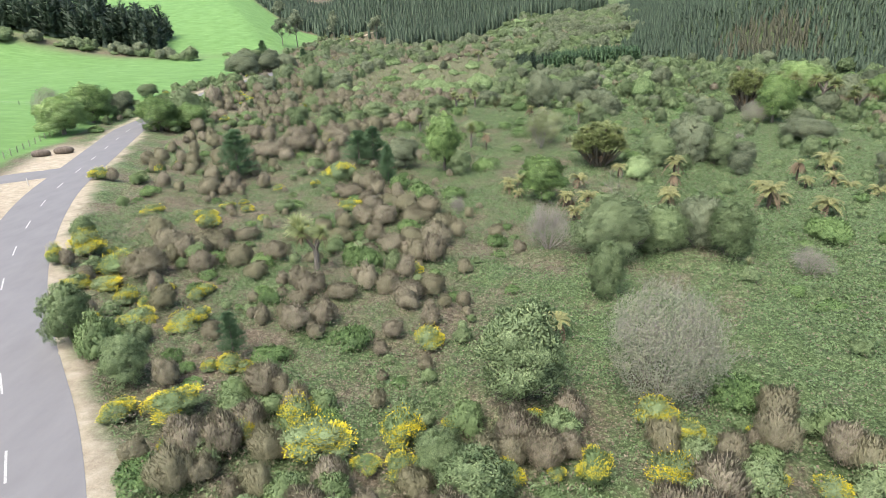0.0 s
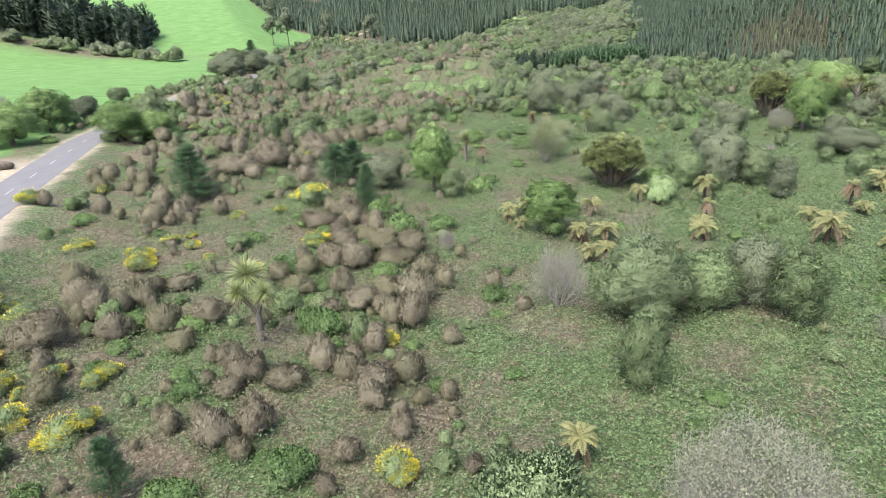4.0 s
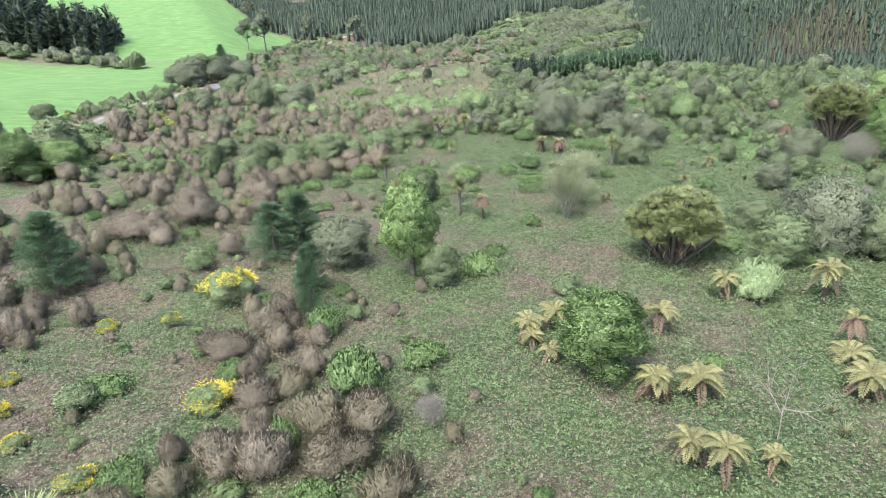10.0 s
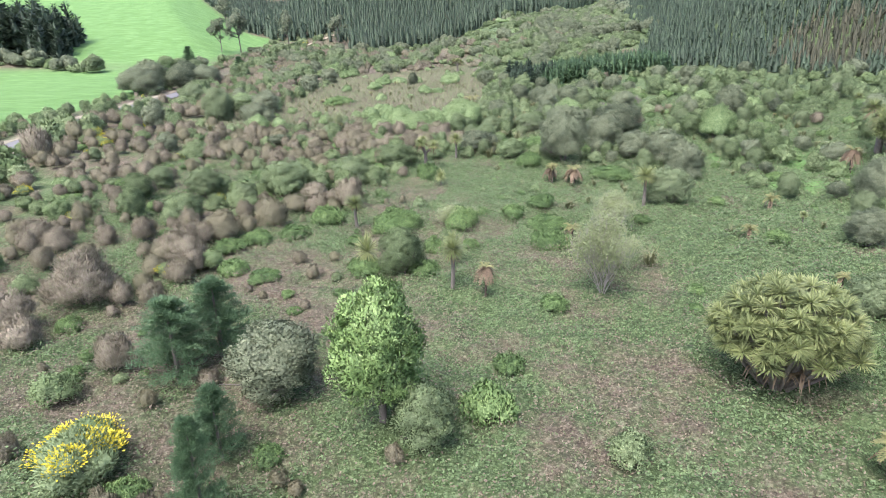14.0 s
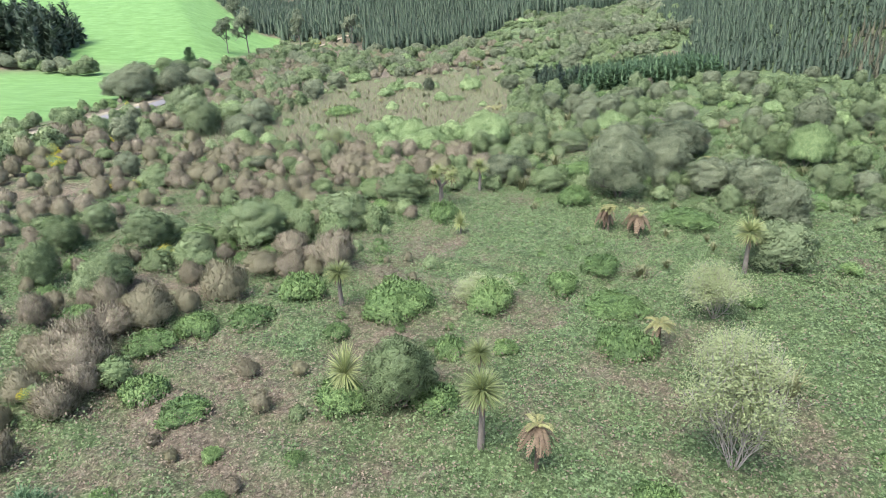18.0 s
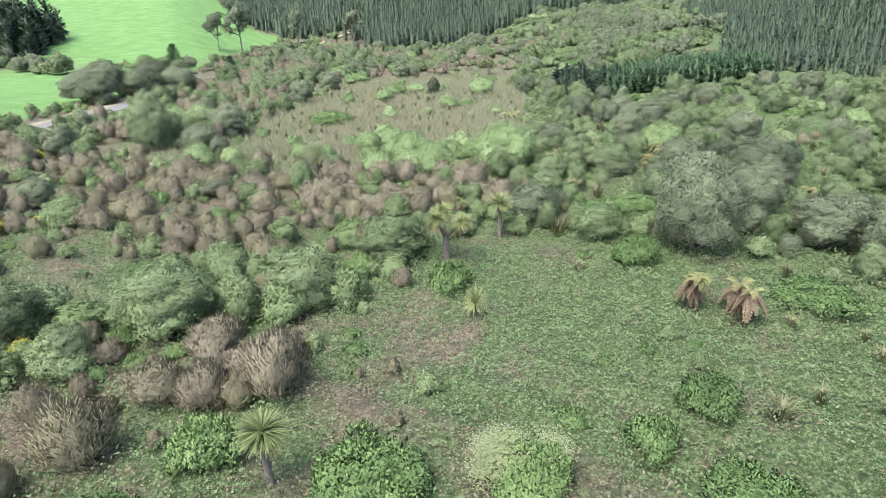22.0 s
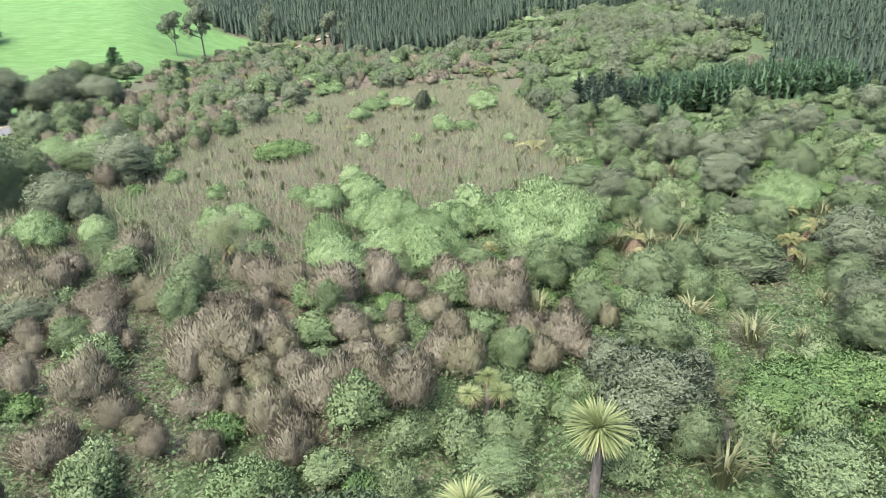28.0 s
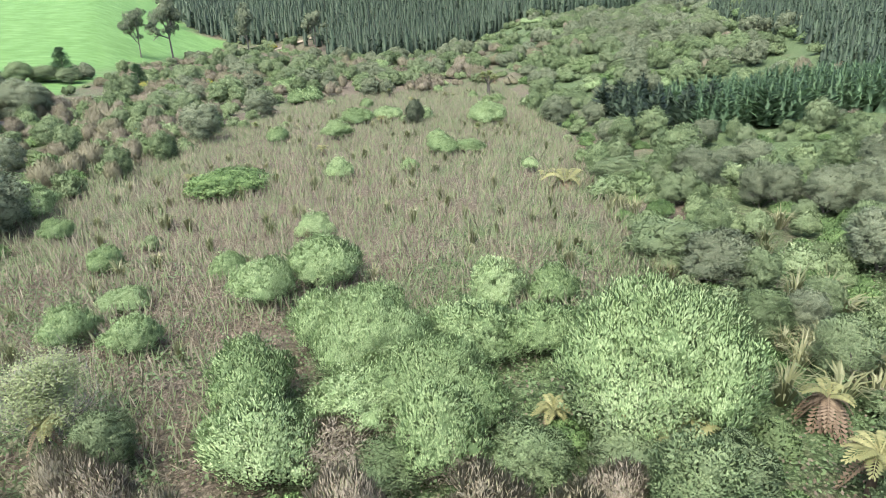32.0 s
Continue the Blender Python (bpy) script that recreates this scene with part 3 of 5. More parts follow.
def make_willow(v):
    """Dome of upswept light green shoots."""
    R, H = 1.9, 3.0
    lobes = lobes_round(22, R * 0.95, H, 0.55, 1.0, 0.26)
    return [("stem_base", low_stems(8, R, H, 0.05), BARK, ""),
            ("crown", crown(lobes, 20000, 0.145, 0.041, up=0.9, depth=0.35, low=-0.4, clump=0.2, spread=0.6, rough=0.18), WILLOW, "")]


def make_bigwillow(v):
    """Wide old willow dome built of many small upswept clumps."""
    lobes = lobes_round(46, 3.5, 4.6, 0.8, 1.0, 0.24)
    return [("stem_base", low_stems(10, 3.0, 4.0, 0.07), BARK, ""),
            ("crown", crown(lobes, 76000, 0.145, 0.04, up=0.9, depth=0.35, low=-0.4, clump=0.24, spread=0.6, rough=0.16), WILLOW, "")]


def make_sparse(v):
    """Thin willow: many pale stems and a see-through veil of leaves."""
    H, R = 4.4, 1.5
    bits = []
    for k in range(9):
        w = norm(np.array([math.cos(k * 0.7 + v), math.sin(k * 0.7 + v), 3.2]) + rng.normal(0, 0.25, 3))
        bits += limbs(np.array([0, 0, -0.3]), w, H * 0.3, 0.024, 3, 3, 0.3, 0.35)[0]
    n = 14000
    a, q = rng.uniform(0, 6.28, 16), R * rng.uniform(0.0, 0.8, 16)
    heads = np.stack([q * np.cos(a), q * np.sin(a), H * rng.uniform(0.3, 0.88, 16) * (1.05 - 0.3 * q / R)], 1)
    k = rng.choice(16, n)
    d = rng.normal(0, 1, (n, 3))
    base = heads[k] + d * np.array([0.28, 0.28, 0.42])
    t = base[rng.choice(n, 1100)]
    return [("trunk", join(bits), DEADWOOD, ""),
            ("twig_mass", blades(t - np.array([0, 0, 0.2]), norm(rng.normal(0, 0.3, (1100, 3)) + np.array([0, 0, 1.0])), 0.5, 0.014), DEADWOOD, "fine pale twigs"),
            ("crown", blades(base, norm(units(n) + np.array([0, 0, 0.7])), 0.09, 0.036, norm(d) + np.array([0, 0, 0.5])), PALE, "")]


def make_bare(v):
    """Leafless bush of fine grey twigs."""
    H = 3.2
    bits, tips = [], []
    for k in range(9):
        w = norm(np.array([math.cos(k * 0.7 + v), math.sin(k * 0.7 + v), 1.3]) + rng.normal(0, 0.25, 3))
        b, t = limbs(np.array([0, 0, -0.2]), w, H * 0.3, 0.035, 3, 3, 0.45, 0.15)
        bits += b
        tips += t
    T = np.array(tips)
    n = 5200
    base = T[rng.choice(len(T), n)] + rng.normal(0, 0.2, (n, 3))
    return [("limb_frame", join(bits), DEADWOOD, ""),
            ("twig_mass", blades(base, norm(norm(base) * 0.6 + rng.normal(0, 0.5, (n, 3)) + np.array([0, 0, 0.3])), 0.3, 0.01), DEADWOOD, "fine bleached twigs")]


def make_veil(v):
    """Wide bush of pale twigs under a thin veil of small grey leaves."""
    R, H = 1.6, 3.2
    bits, tips = [], []
    for k in range(9):
        w = norm(np.array([math.cos(k * 0.7 + v), math.sin(k * 0.7 + v), 1.5]) + rng.normal(0, 0.25, 3))
        b, t = limbs(np.array([0, 0, -0.2]), w, H * 0.33, 0.012, 3, 3, 0.4, 0.25)
        bits += b
        tips += t
    T = np.array(tips)
    n, q = 15000, 5000
    d = units(n, -0.8) * rng.uniform(0.3, 1, (n, 1)) ** 0.4
    base = np.array([0, 0, H * 0.47]) + d * np.array([R, R, H * 0.5]) * (1 + 0.16 * lumps(d[:, 0], d[:, 2], 0.25, 3))[:, None]
    t = np.concatenate([T[rng.choice(len(T), q // 2)] + rng.normal(0, 0.12, (q // 2, 3)), base[rng.choice(n, q // 2)]])
    return [("limb_frame", join(bits), DEADWOOD, ""),
            ("twig_mass", blades(t, norm(rng.normal(0, 0.5, (q, 3)) + np.array([0, 0, 0.7])), 0.3, 0.009), DEADWOOD, "fine bleached twigs"),
            ("leaf_veil", blades(base, norm(units(n) + np.array([0, 0, 0.5])), 0.055, 0.03, norm(d) + np.array([0, 0, 0.4])), VEIL, "thin grey-green leaves")]


def make_snag(v):
    """Standing dead tree, a bleached trunk and bare crooked limbs."""
    b, t = limbs(np.array([0, 0, -0.3]), np.array([0.03, 0, 1.0]), 2.0, 0.06, 4, 3, 0.62, 0.15)
    return [("limb_frame", join(b), DEADWOOD, "")]


def make_pine(v, mat=None):
    H = 5.0
    bits = []
    n = 0
    C, W = [], []
    for z in np.arange(0.5, H * 0.97, 0.24):
        r = 1.25 * (1 - z / H) ** 0.58 + 0.08
        for k in range(7):
            a = rng.uniform(0, 6.28)
            w = norm(np.array([math.cos(a), math.sin(a), 0.35]))
            L = r * rng.uniform(0.75, 1.15)
            for q in np.linspace(0.2, 1, 6):
                C.append(np.array([0, 0, z]) + w * L * q)
                W.append(w)
    C, W = np.array(C), np.array(W)
    k = np.repeat(np.arange(len(C)), 22)
    base = C[k] + rng.normal(0, 0.06, (len(k), 3))
    return [("trunk", tube((0, 0, -0.3), (0, 0, H * 0.95), 0.1, 0.02, 6), BARK, ""),
            ("needles", blades(base, norm(W[k] * 0.5 + units(len(k)) * 0.7 + np.array([0, 0, 0.6])), 0.2, 0.022), YOUNGPINE, "")]


def rosette(c, L, n, droop=0.35, width=0.055, low=-0.35):
    """Sword leaves springing from one point, each bent once."""
    d = units(n, low)
    c = np.asarray(c, float)
    mid = c + d * L * 0.55
    tip = mid + norm(d - np.array([0, 0, droop])) * L * rng.uniform(0.35, 0.5, n)[:, None]
    side = norm(np.cross(d, rng.normal(0, 1, (n, 3)) * 0.25 + np.array([0, 0, 1.0])))
    w = width * rng.uniform(0.8, 1.2, n)[:, None]
    V = np.stack([c + d * 0.04 - side * w * 0.3, c + d * 0.04 + side * w * 0.3, mid + side * w / 2, mid - side * w / 2, tip + side * w * 0.08, tip - side * w * 0.08], 1).reshape(-1, 3)
    i = np.arange(n)[:, None] * 6
    return V, np.concatenate([i + [0, 1, 2, 3], i + [3, 2, 4, 5]])


def make_cabbage(v):
    """Single-headed cabbage tree."""
    H = 2.9
    skirt = rosette((0.05, 0, H - 0.95), 0.62, 40, 1.4, 0.05, -0.9)
    return [("trunk", join([tube((0, 0, -0.3), (0.06, 0, H * 0.4), 0.13, 0.1, 7), tube((0.06, 0, H * 0.4), (0.05, 0.03, H - 0.7), 0.1, 0.09, 7)]), BARK, ""),
            ("dead_leaf_skirt", skirt, BROWN, "hanging brown dead leaves"),
            ("head", rosette((0.05, 0.03, H - 0.7), 0.8, 330, 0.3, 0.042, -0.55), SWORD, "")]


def make_tuft(v):
    """Young cabbage tree whose leaves start near the ground."""
    return [("trunk", tube((0, 0, -0.3), (0, 0, 0.6), 0.09, 0.07, 6), BARK, ""),
            ("head", rosette((0, 0, 0.62), 0.85, 260, 0.25, 0.045, -0.4), SWORD, "")]


def make_cabgroup(v):
    """Cabbage tree with three heads on a forked trunk."""
    H = 3.4
    bits, heads, skirts = [tube((0, 0, -0.3), (0.05, 0, H * 0.45), 0.16, 0.13, 7)], [], []
    for k in range(3):
        a = k * 2.1 + v
        e = (0.62 * math.cos(a), 0.62 * math.sin(a), H - 0.75 - 0.35 * (k % 2))
        bits.append(tube((0.05, 0, H * 0.42), e, 0.1, 0.07, 6))
        heads.append(rosette(e, 0.56, 300, 0.35, 0.034, -0.6))
        skirts.append(rosette((e[0], e[1], e[2] - 0.25), 0.75, 36, 1.6, 0.05, -0.9))
    return [("trunk", join(bits), BARK, ""), ("dead_leaf_skirt", join(skirts), BROWN, "hanging brown dead leaves")] + [("head", h, SWORD, "") for h in heads]


def make_cabclump(v):
    """Broad old cabbage tree: a dome of many heads over crowded stems."""
    R, H = 2.3, 4.4
    bits, heads = [], []
    for k in range(170):
        d = units(1, -0.02)[0] * (rng.uniform(0.8, 1.0) if k % 4 else 0.7)
        e = np.array([d[0] * R * 0.86, d[1] * R * 0.86, 1.55 + d[2] * (H - 2.1)])
        if k % 2:
            bits.append(tube((d[0] * 0.3, d[1] * 0.3, -0.3), e, 0.08, 0.04, 5))
        heads.append(rosette(e, 0.44, 130, 0.3, 0.034, -0.35))
    dead = [rosette((0.8 * math.cos(a), 0.8 * math.sin(a), 1.0), 0.8, 30, 1.6, 0.05, -0.9) for a in np.arange(0, 6.2, 0.8)]
    return [("trunk", join(bits), BARK, ""), ("dead_leaf_skirt", join(dead), BROWN, "hanging brown dead leaves")] + [("head", h, SWORD, "") for h in heads]


def frond(L, lift, droop):
    """One arching frond along +x with pinnae on both sides."""
    s = np.linspace(0, 1, 15)
    X = L * s * (1 - 0.12 * s)
    Z = L * (lift * s - droop * s * s)
    V, Q = [], []
    for k in range(14):
        w = 0.03
        n = len(V)
        V += [(X[k], -w / 2, Z[k]), (X[k + 1], -w / 2, Z[k + 1]), (X[k + 1], w / 2, Z[k + 1]), (X[k], w / 2, Z[k])]
        Q.append((n, n + 1, n + 2, n + 3))
        if k:
            wl = 0.27 * L * math.sin(math.pi * min(1, (s[k] * 0.85 + 0.13))) ** 0.8
            for sg in (-1, 1):
                n = len(V)
                V += [(X[k], 0, Z[k]), (X[k] + 0.1 * L, sg * wl * 0.5, Z[k] + (Z[k + 1] - Z[k]) * 1.0 - 0.03), (X[k] + 0.1 * L, sg * wl, Z[k] - 0.1), (X[k] + 0.0 * L, sg * wl * 0.5, Z[k] - 0.04)][::1 if sg > 0 else -1]
                Q.append((n, n + 1, n + 2, n + 3))
    return np.array(V), np.array(Q)


FROND_MESHES = [mesh_of("frond", *frond(1.25, lf, dr), FROND) for lf, dr in ((1.25, 1.15), (0.9, 1.1), (0.5, 0.95))]
BROWN_MESHES = [mesh_of("frond", *frond(1.15, lf, dr), BROWN) for lf, dr in ((0.35, 1.35), (0.0, 1.35), (-0.35, 1.05))]


def fern(x, y, h, w, brown=False):
    """Tree fern: trunk, two rings of fronds and a few withered ones."""
    top = max(0.2, h - 0.32 * w)
    ob = tagged(new("tree_fern"), "tree fern with browned, dying fronds" if brown else "tree fern with arching yellow-green fronds", "tree fern", "tree ferns on the wet ground")
    s = w / 2.3
    ob.matrix_basis = pose(x, y, float(ground_z(x, y)), 0, 0, rng.uniform(0, 360)) @ Matrix.Diagonal((s, s, s, 1))
    part("trunk", tube((0, 0, -0.4), (0, 0, top / s), 0.16, 0.12, 7), FERNTRUNK, ob)
    for k in range(24 if brown else 18):
        ring = k % 3
        mesh = (BROWN_MESHES if brown and k % 6 else FROND_MESHES)[ring]
        if not brown and ring == 2 and k % 2:
            mesh = BROWN_MESHES[2]
        f = part("frond", mesh, None, ob)
        f.matrix_basis = pose(0, 0, top / s, rng.uniform(-8, 8), rng.uniform(-10, 6), k * 137.5 + rng.uniform(-12, 12)) @ Matrix.Scale(rng.uniform(0.82, 1.12), 4)
    return ob


def make_flax(v):
    n = 60
    a = rng.uniform(0, 6.28, n)
    lean = rng.uniform(0.1, 0.75, n)
    d = norm(np.stack([np.cos(a) * lean, np.sin(a) * lean, np.ones(n)], 1))
    base = np.stack([0.3 * np.cos(a) * lean, 0.3 * np.sin(a) * lean, -0.1 * np.ones(n)], 1)
    L = rng.uniform(1.1, 1.9, n)[:, None]
    mid = base + d * L * 0.62
    tip = mid + norm(d + np.stack([np.cos(a), np.sin(a), -0.9 + 0 * a], 1) * rng.uniform(0.2, 1.2, n)[:, None]) * L * 0.38
    side = np.stack([-np.sin(a), np.cos(a), 0 * a], 1)
    w = 0.09
    V = np.stack([base - side * w / 2, base + side * w / 2, mid + side * w / 2, mid - side * w / 2, tip + side * 0.01, tip - side * 0.01], 1).reshape(-1, 3)
    i = np.arange(n)[:, None] * 6
    return [("leaf_fan", (V, np.concatenate([i + [0, 1, 2, 3], i + [3, 2, 4, 5]])), FLAX, "")]


def make_tall(v):
    """Old conifer: bare lower trunk, crooked limbs and flat tufts of foliage."""
    b, t = limbs(np.array([0, 0, -0.5]), norm(np.array([0.05, 0.02, 1.0])), 8.5, 0.45, 2, 5, 0.55, 0.12)
    lobes = [(p, (rng.uniform(1.8, 2.8), rng.uniform(1.8, 2.8), rng.uniform(1.0, 1.6))) for p in t if p[2] > 7]
    return [("trunk", join(b), BARK, ""), ("crown", crown(lobes, 9000, 0.5, 0.22, up=0.5, depth=0.6, low=-0.4, inner=0.4, clump=0.5), DARKLEAF, "")]


KINDS = {  # kind: (maker, forms, height, width, name, label, category, group)
    "heath": (make_heath, 6, 2.1, 2.1, "heath_shrub", "brownish heath shrub with feathery upright twigs", "shrub", "heath shrubs on the valley floor"),
    "gorse": (make_gorse, 3, 1.75, 2.0, "gorse_bush", "gorse bush covered in yellow blossom", "bush", "flowering gorse bushes"),
    "olive": (make_olive, 4, 1.75, 2.2, "small_leaved_shrub", "rounded olive-green shrub with small leaves", "shrub", "olive-green shrubs"),
    "green": (make_green, 3, 1.0, 2.6, "low_shrub", "low bright green shrub mound in the brambles", "shrub", "low green mounds"),
    "broad": (make_broad, 2, 5.0, 3.6, "broadleaf_tree", "dense broadleaf tree with pale green leaf clusters", "tree", "broadleaf trees"),
    "grey": (make_grey, 3, 4.2, 3.6, "grey_green_tree", "soft grey-green tree with small leaves", "tree", "grey-green trees"),
    "dark": (lambda v: make_grey(v, DARKLEAF), 2, 4.2, 3.6, "dark_leaved_tree", "bushy tree with dark dull green leaves", "tree", "dark-leaved trees"),
    "kanuka": (lambda v: make_grey(v, KANUKA), 3, 4.2, 3.6, "small_leaved_tree", "olive-green small-leaved tree on pale stems", "tree", "small-leaved trees"),
    "willow": (make_willow, 3, 3.1, 4.6, "willow_bush", "light green domed willow bush", "willow", "willow bushes at the swamp edge"),
    "bigwillow": (make_bigwillow, 1, 4.6, 8.0, "willow_bush", "wide light green domed willow bush", "willow", "willow bushes at the swamp edge"),
    "sparse": (make_sparse, 2, 4.6, 3.6, "sparse_willow", "thin willow just coming into pale leaf", "willow", "thin willows"),
    "bare": (make_bare, 2, 3.2, 3.2, "bare_bush", "leafless bush of bleached grey twigs", "bush", "bare bushes"),
    "veil": (make_veil, 1, 3.2, 3.2, "thin_leaved_bush", "spreading bush of pale twigs with a thin veil of grey-green leaves", "bush", ""),
    "tall": (make_tall, 2, 18.0, 12.0, "tall_conifer", "tall spreading conifer with a bare trunk and tufted crown", "tree", "tall trees by the far road"),
    "snag": (make_snag, 1, 5.5, 4.0, "dead_tree", "standing dead tree with bleached bare limbs", "dead tree", ""),
    "pine": (make_pine, 3, 5.0, 2.6, "young_pine", "young self-sown pine with dark green needles", "pine", "young pines"),
    "cabbage": (make_cabbage, 2, 3.0, 1.7, "cabbage_tree", "cabbage tree with one head of sword leaves", "cabbage tree", "cabbage trees"),
    "tuft": (make_tuft, 2, 1.5, 1.8, "young_cabbage_tree", "young cabbage tree with leaves close to the ground", "cabbage tree", "cabbage trees"),
    "cabgroup": (make_cabgroup, 2, 3.4, 2.3, "forked_cabbage_tree", "forked cabbage tree with several heads", "cabbage tree", "cabbage trees"),
    "cabclump": (make_cabclump, 1, 4.4, 5.6, "old_cabbage_tree", "broad old cabbage tree with dozens of heads", "cabbage tree", "cabbage trees"),
    "flax": (make_flax, 3, 1.6, 2.0, "flax_bush", "flax clump of long stiff blades", "flax", "flax bushes in the swamp"),
}
FORMS = {}
SPOTS = []


def forms(kind, lod=1.0):
    key = (kind, lod)
    if key not in FORMS:
        FORMS[key], LOD[0] = [], lod
        for v in range(max(KINDS[kind][1], 3) if lod < 1 else KINDS[kind][1]):
            made = KINDS[kind][0](v)
            if lod < 0.3:  # far off, three plants grow together
                spots = [(1.1 * math.cos(a + v), 1.1 * math.sin(a + v), z) for a, z in ((0, 1.0), (2.1, 0.85), (4.3, 0.7))]
                wide = max(np.percentile(np.hypot(vq[0][:, 0], vq[0][:, 1]), 94) for n, vq, mat, lab in made)
                made = [(n, (np.concatenate([vq[0] * np.array([z, z, z]) + np.array([px * wide * 0.75, py * wide * 0.75, 0]) for px, py, z in spots]),
                             np.concatenate([vq[1] + i * len(vq[0]) for i in range(3)]), *(np.concatenate([extra] * 3) for extra in vq[2:])), mat, lab)
                        for n, vq, mat, lab in made if n not in ("stem_base", "trunk", "limb_frame")]
            top = np.concatenate([vq[0] for n, vq, mat, lab in made])
            size = np.percentile(top[:, 2], 98.5), 2 * np.percentile(np.hypot(top[:, 0], top[:, 1]), 94)
            # every form is one metre high and one metre across
            unit = np.array([1 / size[1], 1 / size[1], 1 / size[0]])
            made = [(n, (vq[0] * unit, *vq[1:]), mat, lab) for n, vq, mat, lab in made]
            FORMS[key].append([(n, vq, mesh_of(n, vq[0], vq[1], mat, N=vq[2] if len(vq) > 2 else None, spray_and_shade=vq[3] if len(vq) > 3 else None), mat, lab) for n, vq, mat, lab in made])
        LOD[0] = 1.0
    return FORMS[key]


def plant(kind, x, y, h, w, label=""):
    """One plant of its own on the ground, h high and w across."""
    SPOTS.append((x, y, w / 2))
    if kind in ("fern", "brownfern"):
        return fern(x, y, h, w, kind == "brownfern")
    kind = "bigwillow" if kind == "willow" and w > 4.6 else "veil" if kind == "bare" and w > 4.5 else kind
    name, lab, cat, group = KINDS[kind][4:]
    lod = 2.0 if w > {"grey": 5.2, "dark": 5.2, "kanuka": 5.2, "broad": 5.2, "green": 3.4, "olive": 3.2, "heath": 3.2, "gorse": 2.8}.get(kind, 99) else 1.0
    made = forms(kind, lod)[int(rng.integers(len(forms(kind, lod))))]
    ob = tagged(new(name), label or lab, cat, group)
    ob.matrix_basis = pose(x, y, float(ground_z(x, y)), 0, 0, rng.uniform(0, 360)) @ Matrix.Diagonal((w, w, h, 1))
    for n, vq, me, mat, plab in made:
        part(n, me, mat, ob, plab)
    return ob


def bulk(name, rows, label, category):
    """Plants past counting: one object of stuff, whose growth shares the meshes of the forms."""
    top = tagged(new(name), label, category, kind="stuff")
    for kind, x, y, h, w in rows:
        kind = {"fern": "tuft", "brownfern": "tuft"}.get(kind, kind)
        lod = 1.0 if -45 < x < 45 and y < 175 else 0.4 if y < 240 else 0.2
        w = w * (1.75 if lod == 0.2 else 1.0)
        f = forms(kind, lod)[int(rng.integers(len(forms(kind, lod))))]
        m = pose(x, y, float(ground_z(x, y)), 0, 0, rng.uniform(0, 360)) @ Matrix.Diagonal((w, w, h, 1))
        for n, vq, me, mat, plab in f:
            if n in ("stem_base", "trunk", "limb_frame", "dead_leaf_skirt"):
                continue
            part("foliage", me, mat, top).matrix_basis = m
    return top

# ---------------------------------------------------------------- plants that stand apart: x, y, height, width
plant("kanuka", 3.1, 10.2, 5.6, 4.7)
for row in ((9.8, 50.4, 4.9, 4.9), (-1.9, 65.4, 7.6, 4.7), (61.8, 101.1, 8.7, 6.5), (70.0, 117.9, 7.2, 7.8), (95.3, 121.5, 6.2, 5.7), (78.5, 124.8, 8.7, 9.4),):
    plant("broad", *row)
for row in ((11.3, 10.3, 6.5, 6.2), (29.4, 27.9, 2.4, 3.3), (8.2, 33.7, 4.2, 4.4), (-0.1, 45.9, 2.1, 1.7), (58.5, 101.8, 4.2, 4.9), (10.6, 129.6, 1.1, 1.8), (-2.5, 135.1, 1.1, 1.3),):
    plant("bare", *row)
for row in ((-20.6, 12.0, 3.1, 2.8), (-26.3, 16.0, 4.0, 2.9), (11.3, 23.8, 4.5, 2.8), (23.9, 31.3, 4.6, 3.7), (13.8, 32.5, 5.7, 6.1), (-31.3, 33.1, 1.5, 2.1), (18.8, 33.7, 4.1, 4.2), (0.4, 63.8, 3.3, 3.1), (28.4, 65.3, 4.2, 3.8), (37.7, 67.7, 4.7, 4.5), (31.3, 75.4, 3.0, 3.6), (-1.8, 85.9, 3.9, 3.2), (46.4, 94.9, 2.7, 3.0), (-25.2, 101.2, 3.4, 3.3), (27.1, 102.8, 4.1, 4.5), (-31.8, 103.0, 3.6, 2.8), (-20.8, 107.6, 3.0, 2.6), (-34.5, 110.6, 3.3, 3.2), (-26.5, 110.8, 3.4, 4.1), (-17.1, 112.1, 3.8, 5.5), (-9.2, 115.4, 3.3, 4.7), (-34.2, 116.5, 2.8, 3.1),):
    plant("kanuka", *row)
for row in ((-3.9, 122.2, 3.2, 5.1), (12.5, 125.6, 2.5, 3.6), (1.3, 127.9, 0.9, 2.8), (42.6, 135.5, 3.4, 3.7), (9.8, 136.9, 2.5, 1.9), (24.1, 137.8, 2.0, 4.8), (18.3, 145.6, 2.8, 5.0), (4.7, 145.9, 1.3, 2.4), (1.5, 146.2, 1.9, 2.8), (-3.3, 146.4, 1.2, 2.9), (-12.8, 146.9, 2.3, 1.9), (-25.3, 151.3, 1.6, 3.3), (31.2, 154.3, 3.1, 3.1), (-40.9, 161.8, 7.1, 5.6), (13.2, 165.0, 2.9, 5.0), (-40.4, 179.3, 3.9, 9.0), (16.0, 185.7, 2.3, 4.8), (-99.3, 283.0, 4.7, 6.1), (-89.1, 285.1, 3.5, 5.5), (-95.2, 286.4, 3.7, 6.9),):
    plant("kanuka", *row)
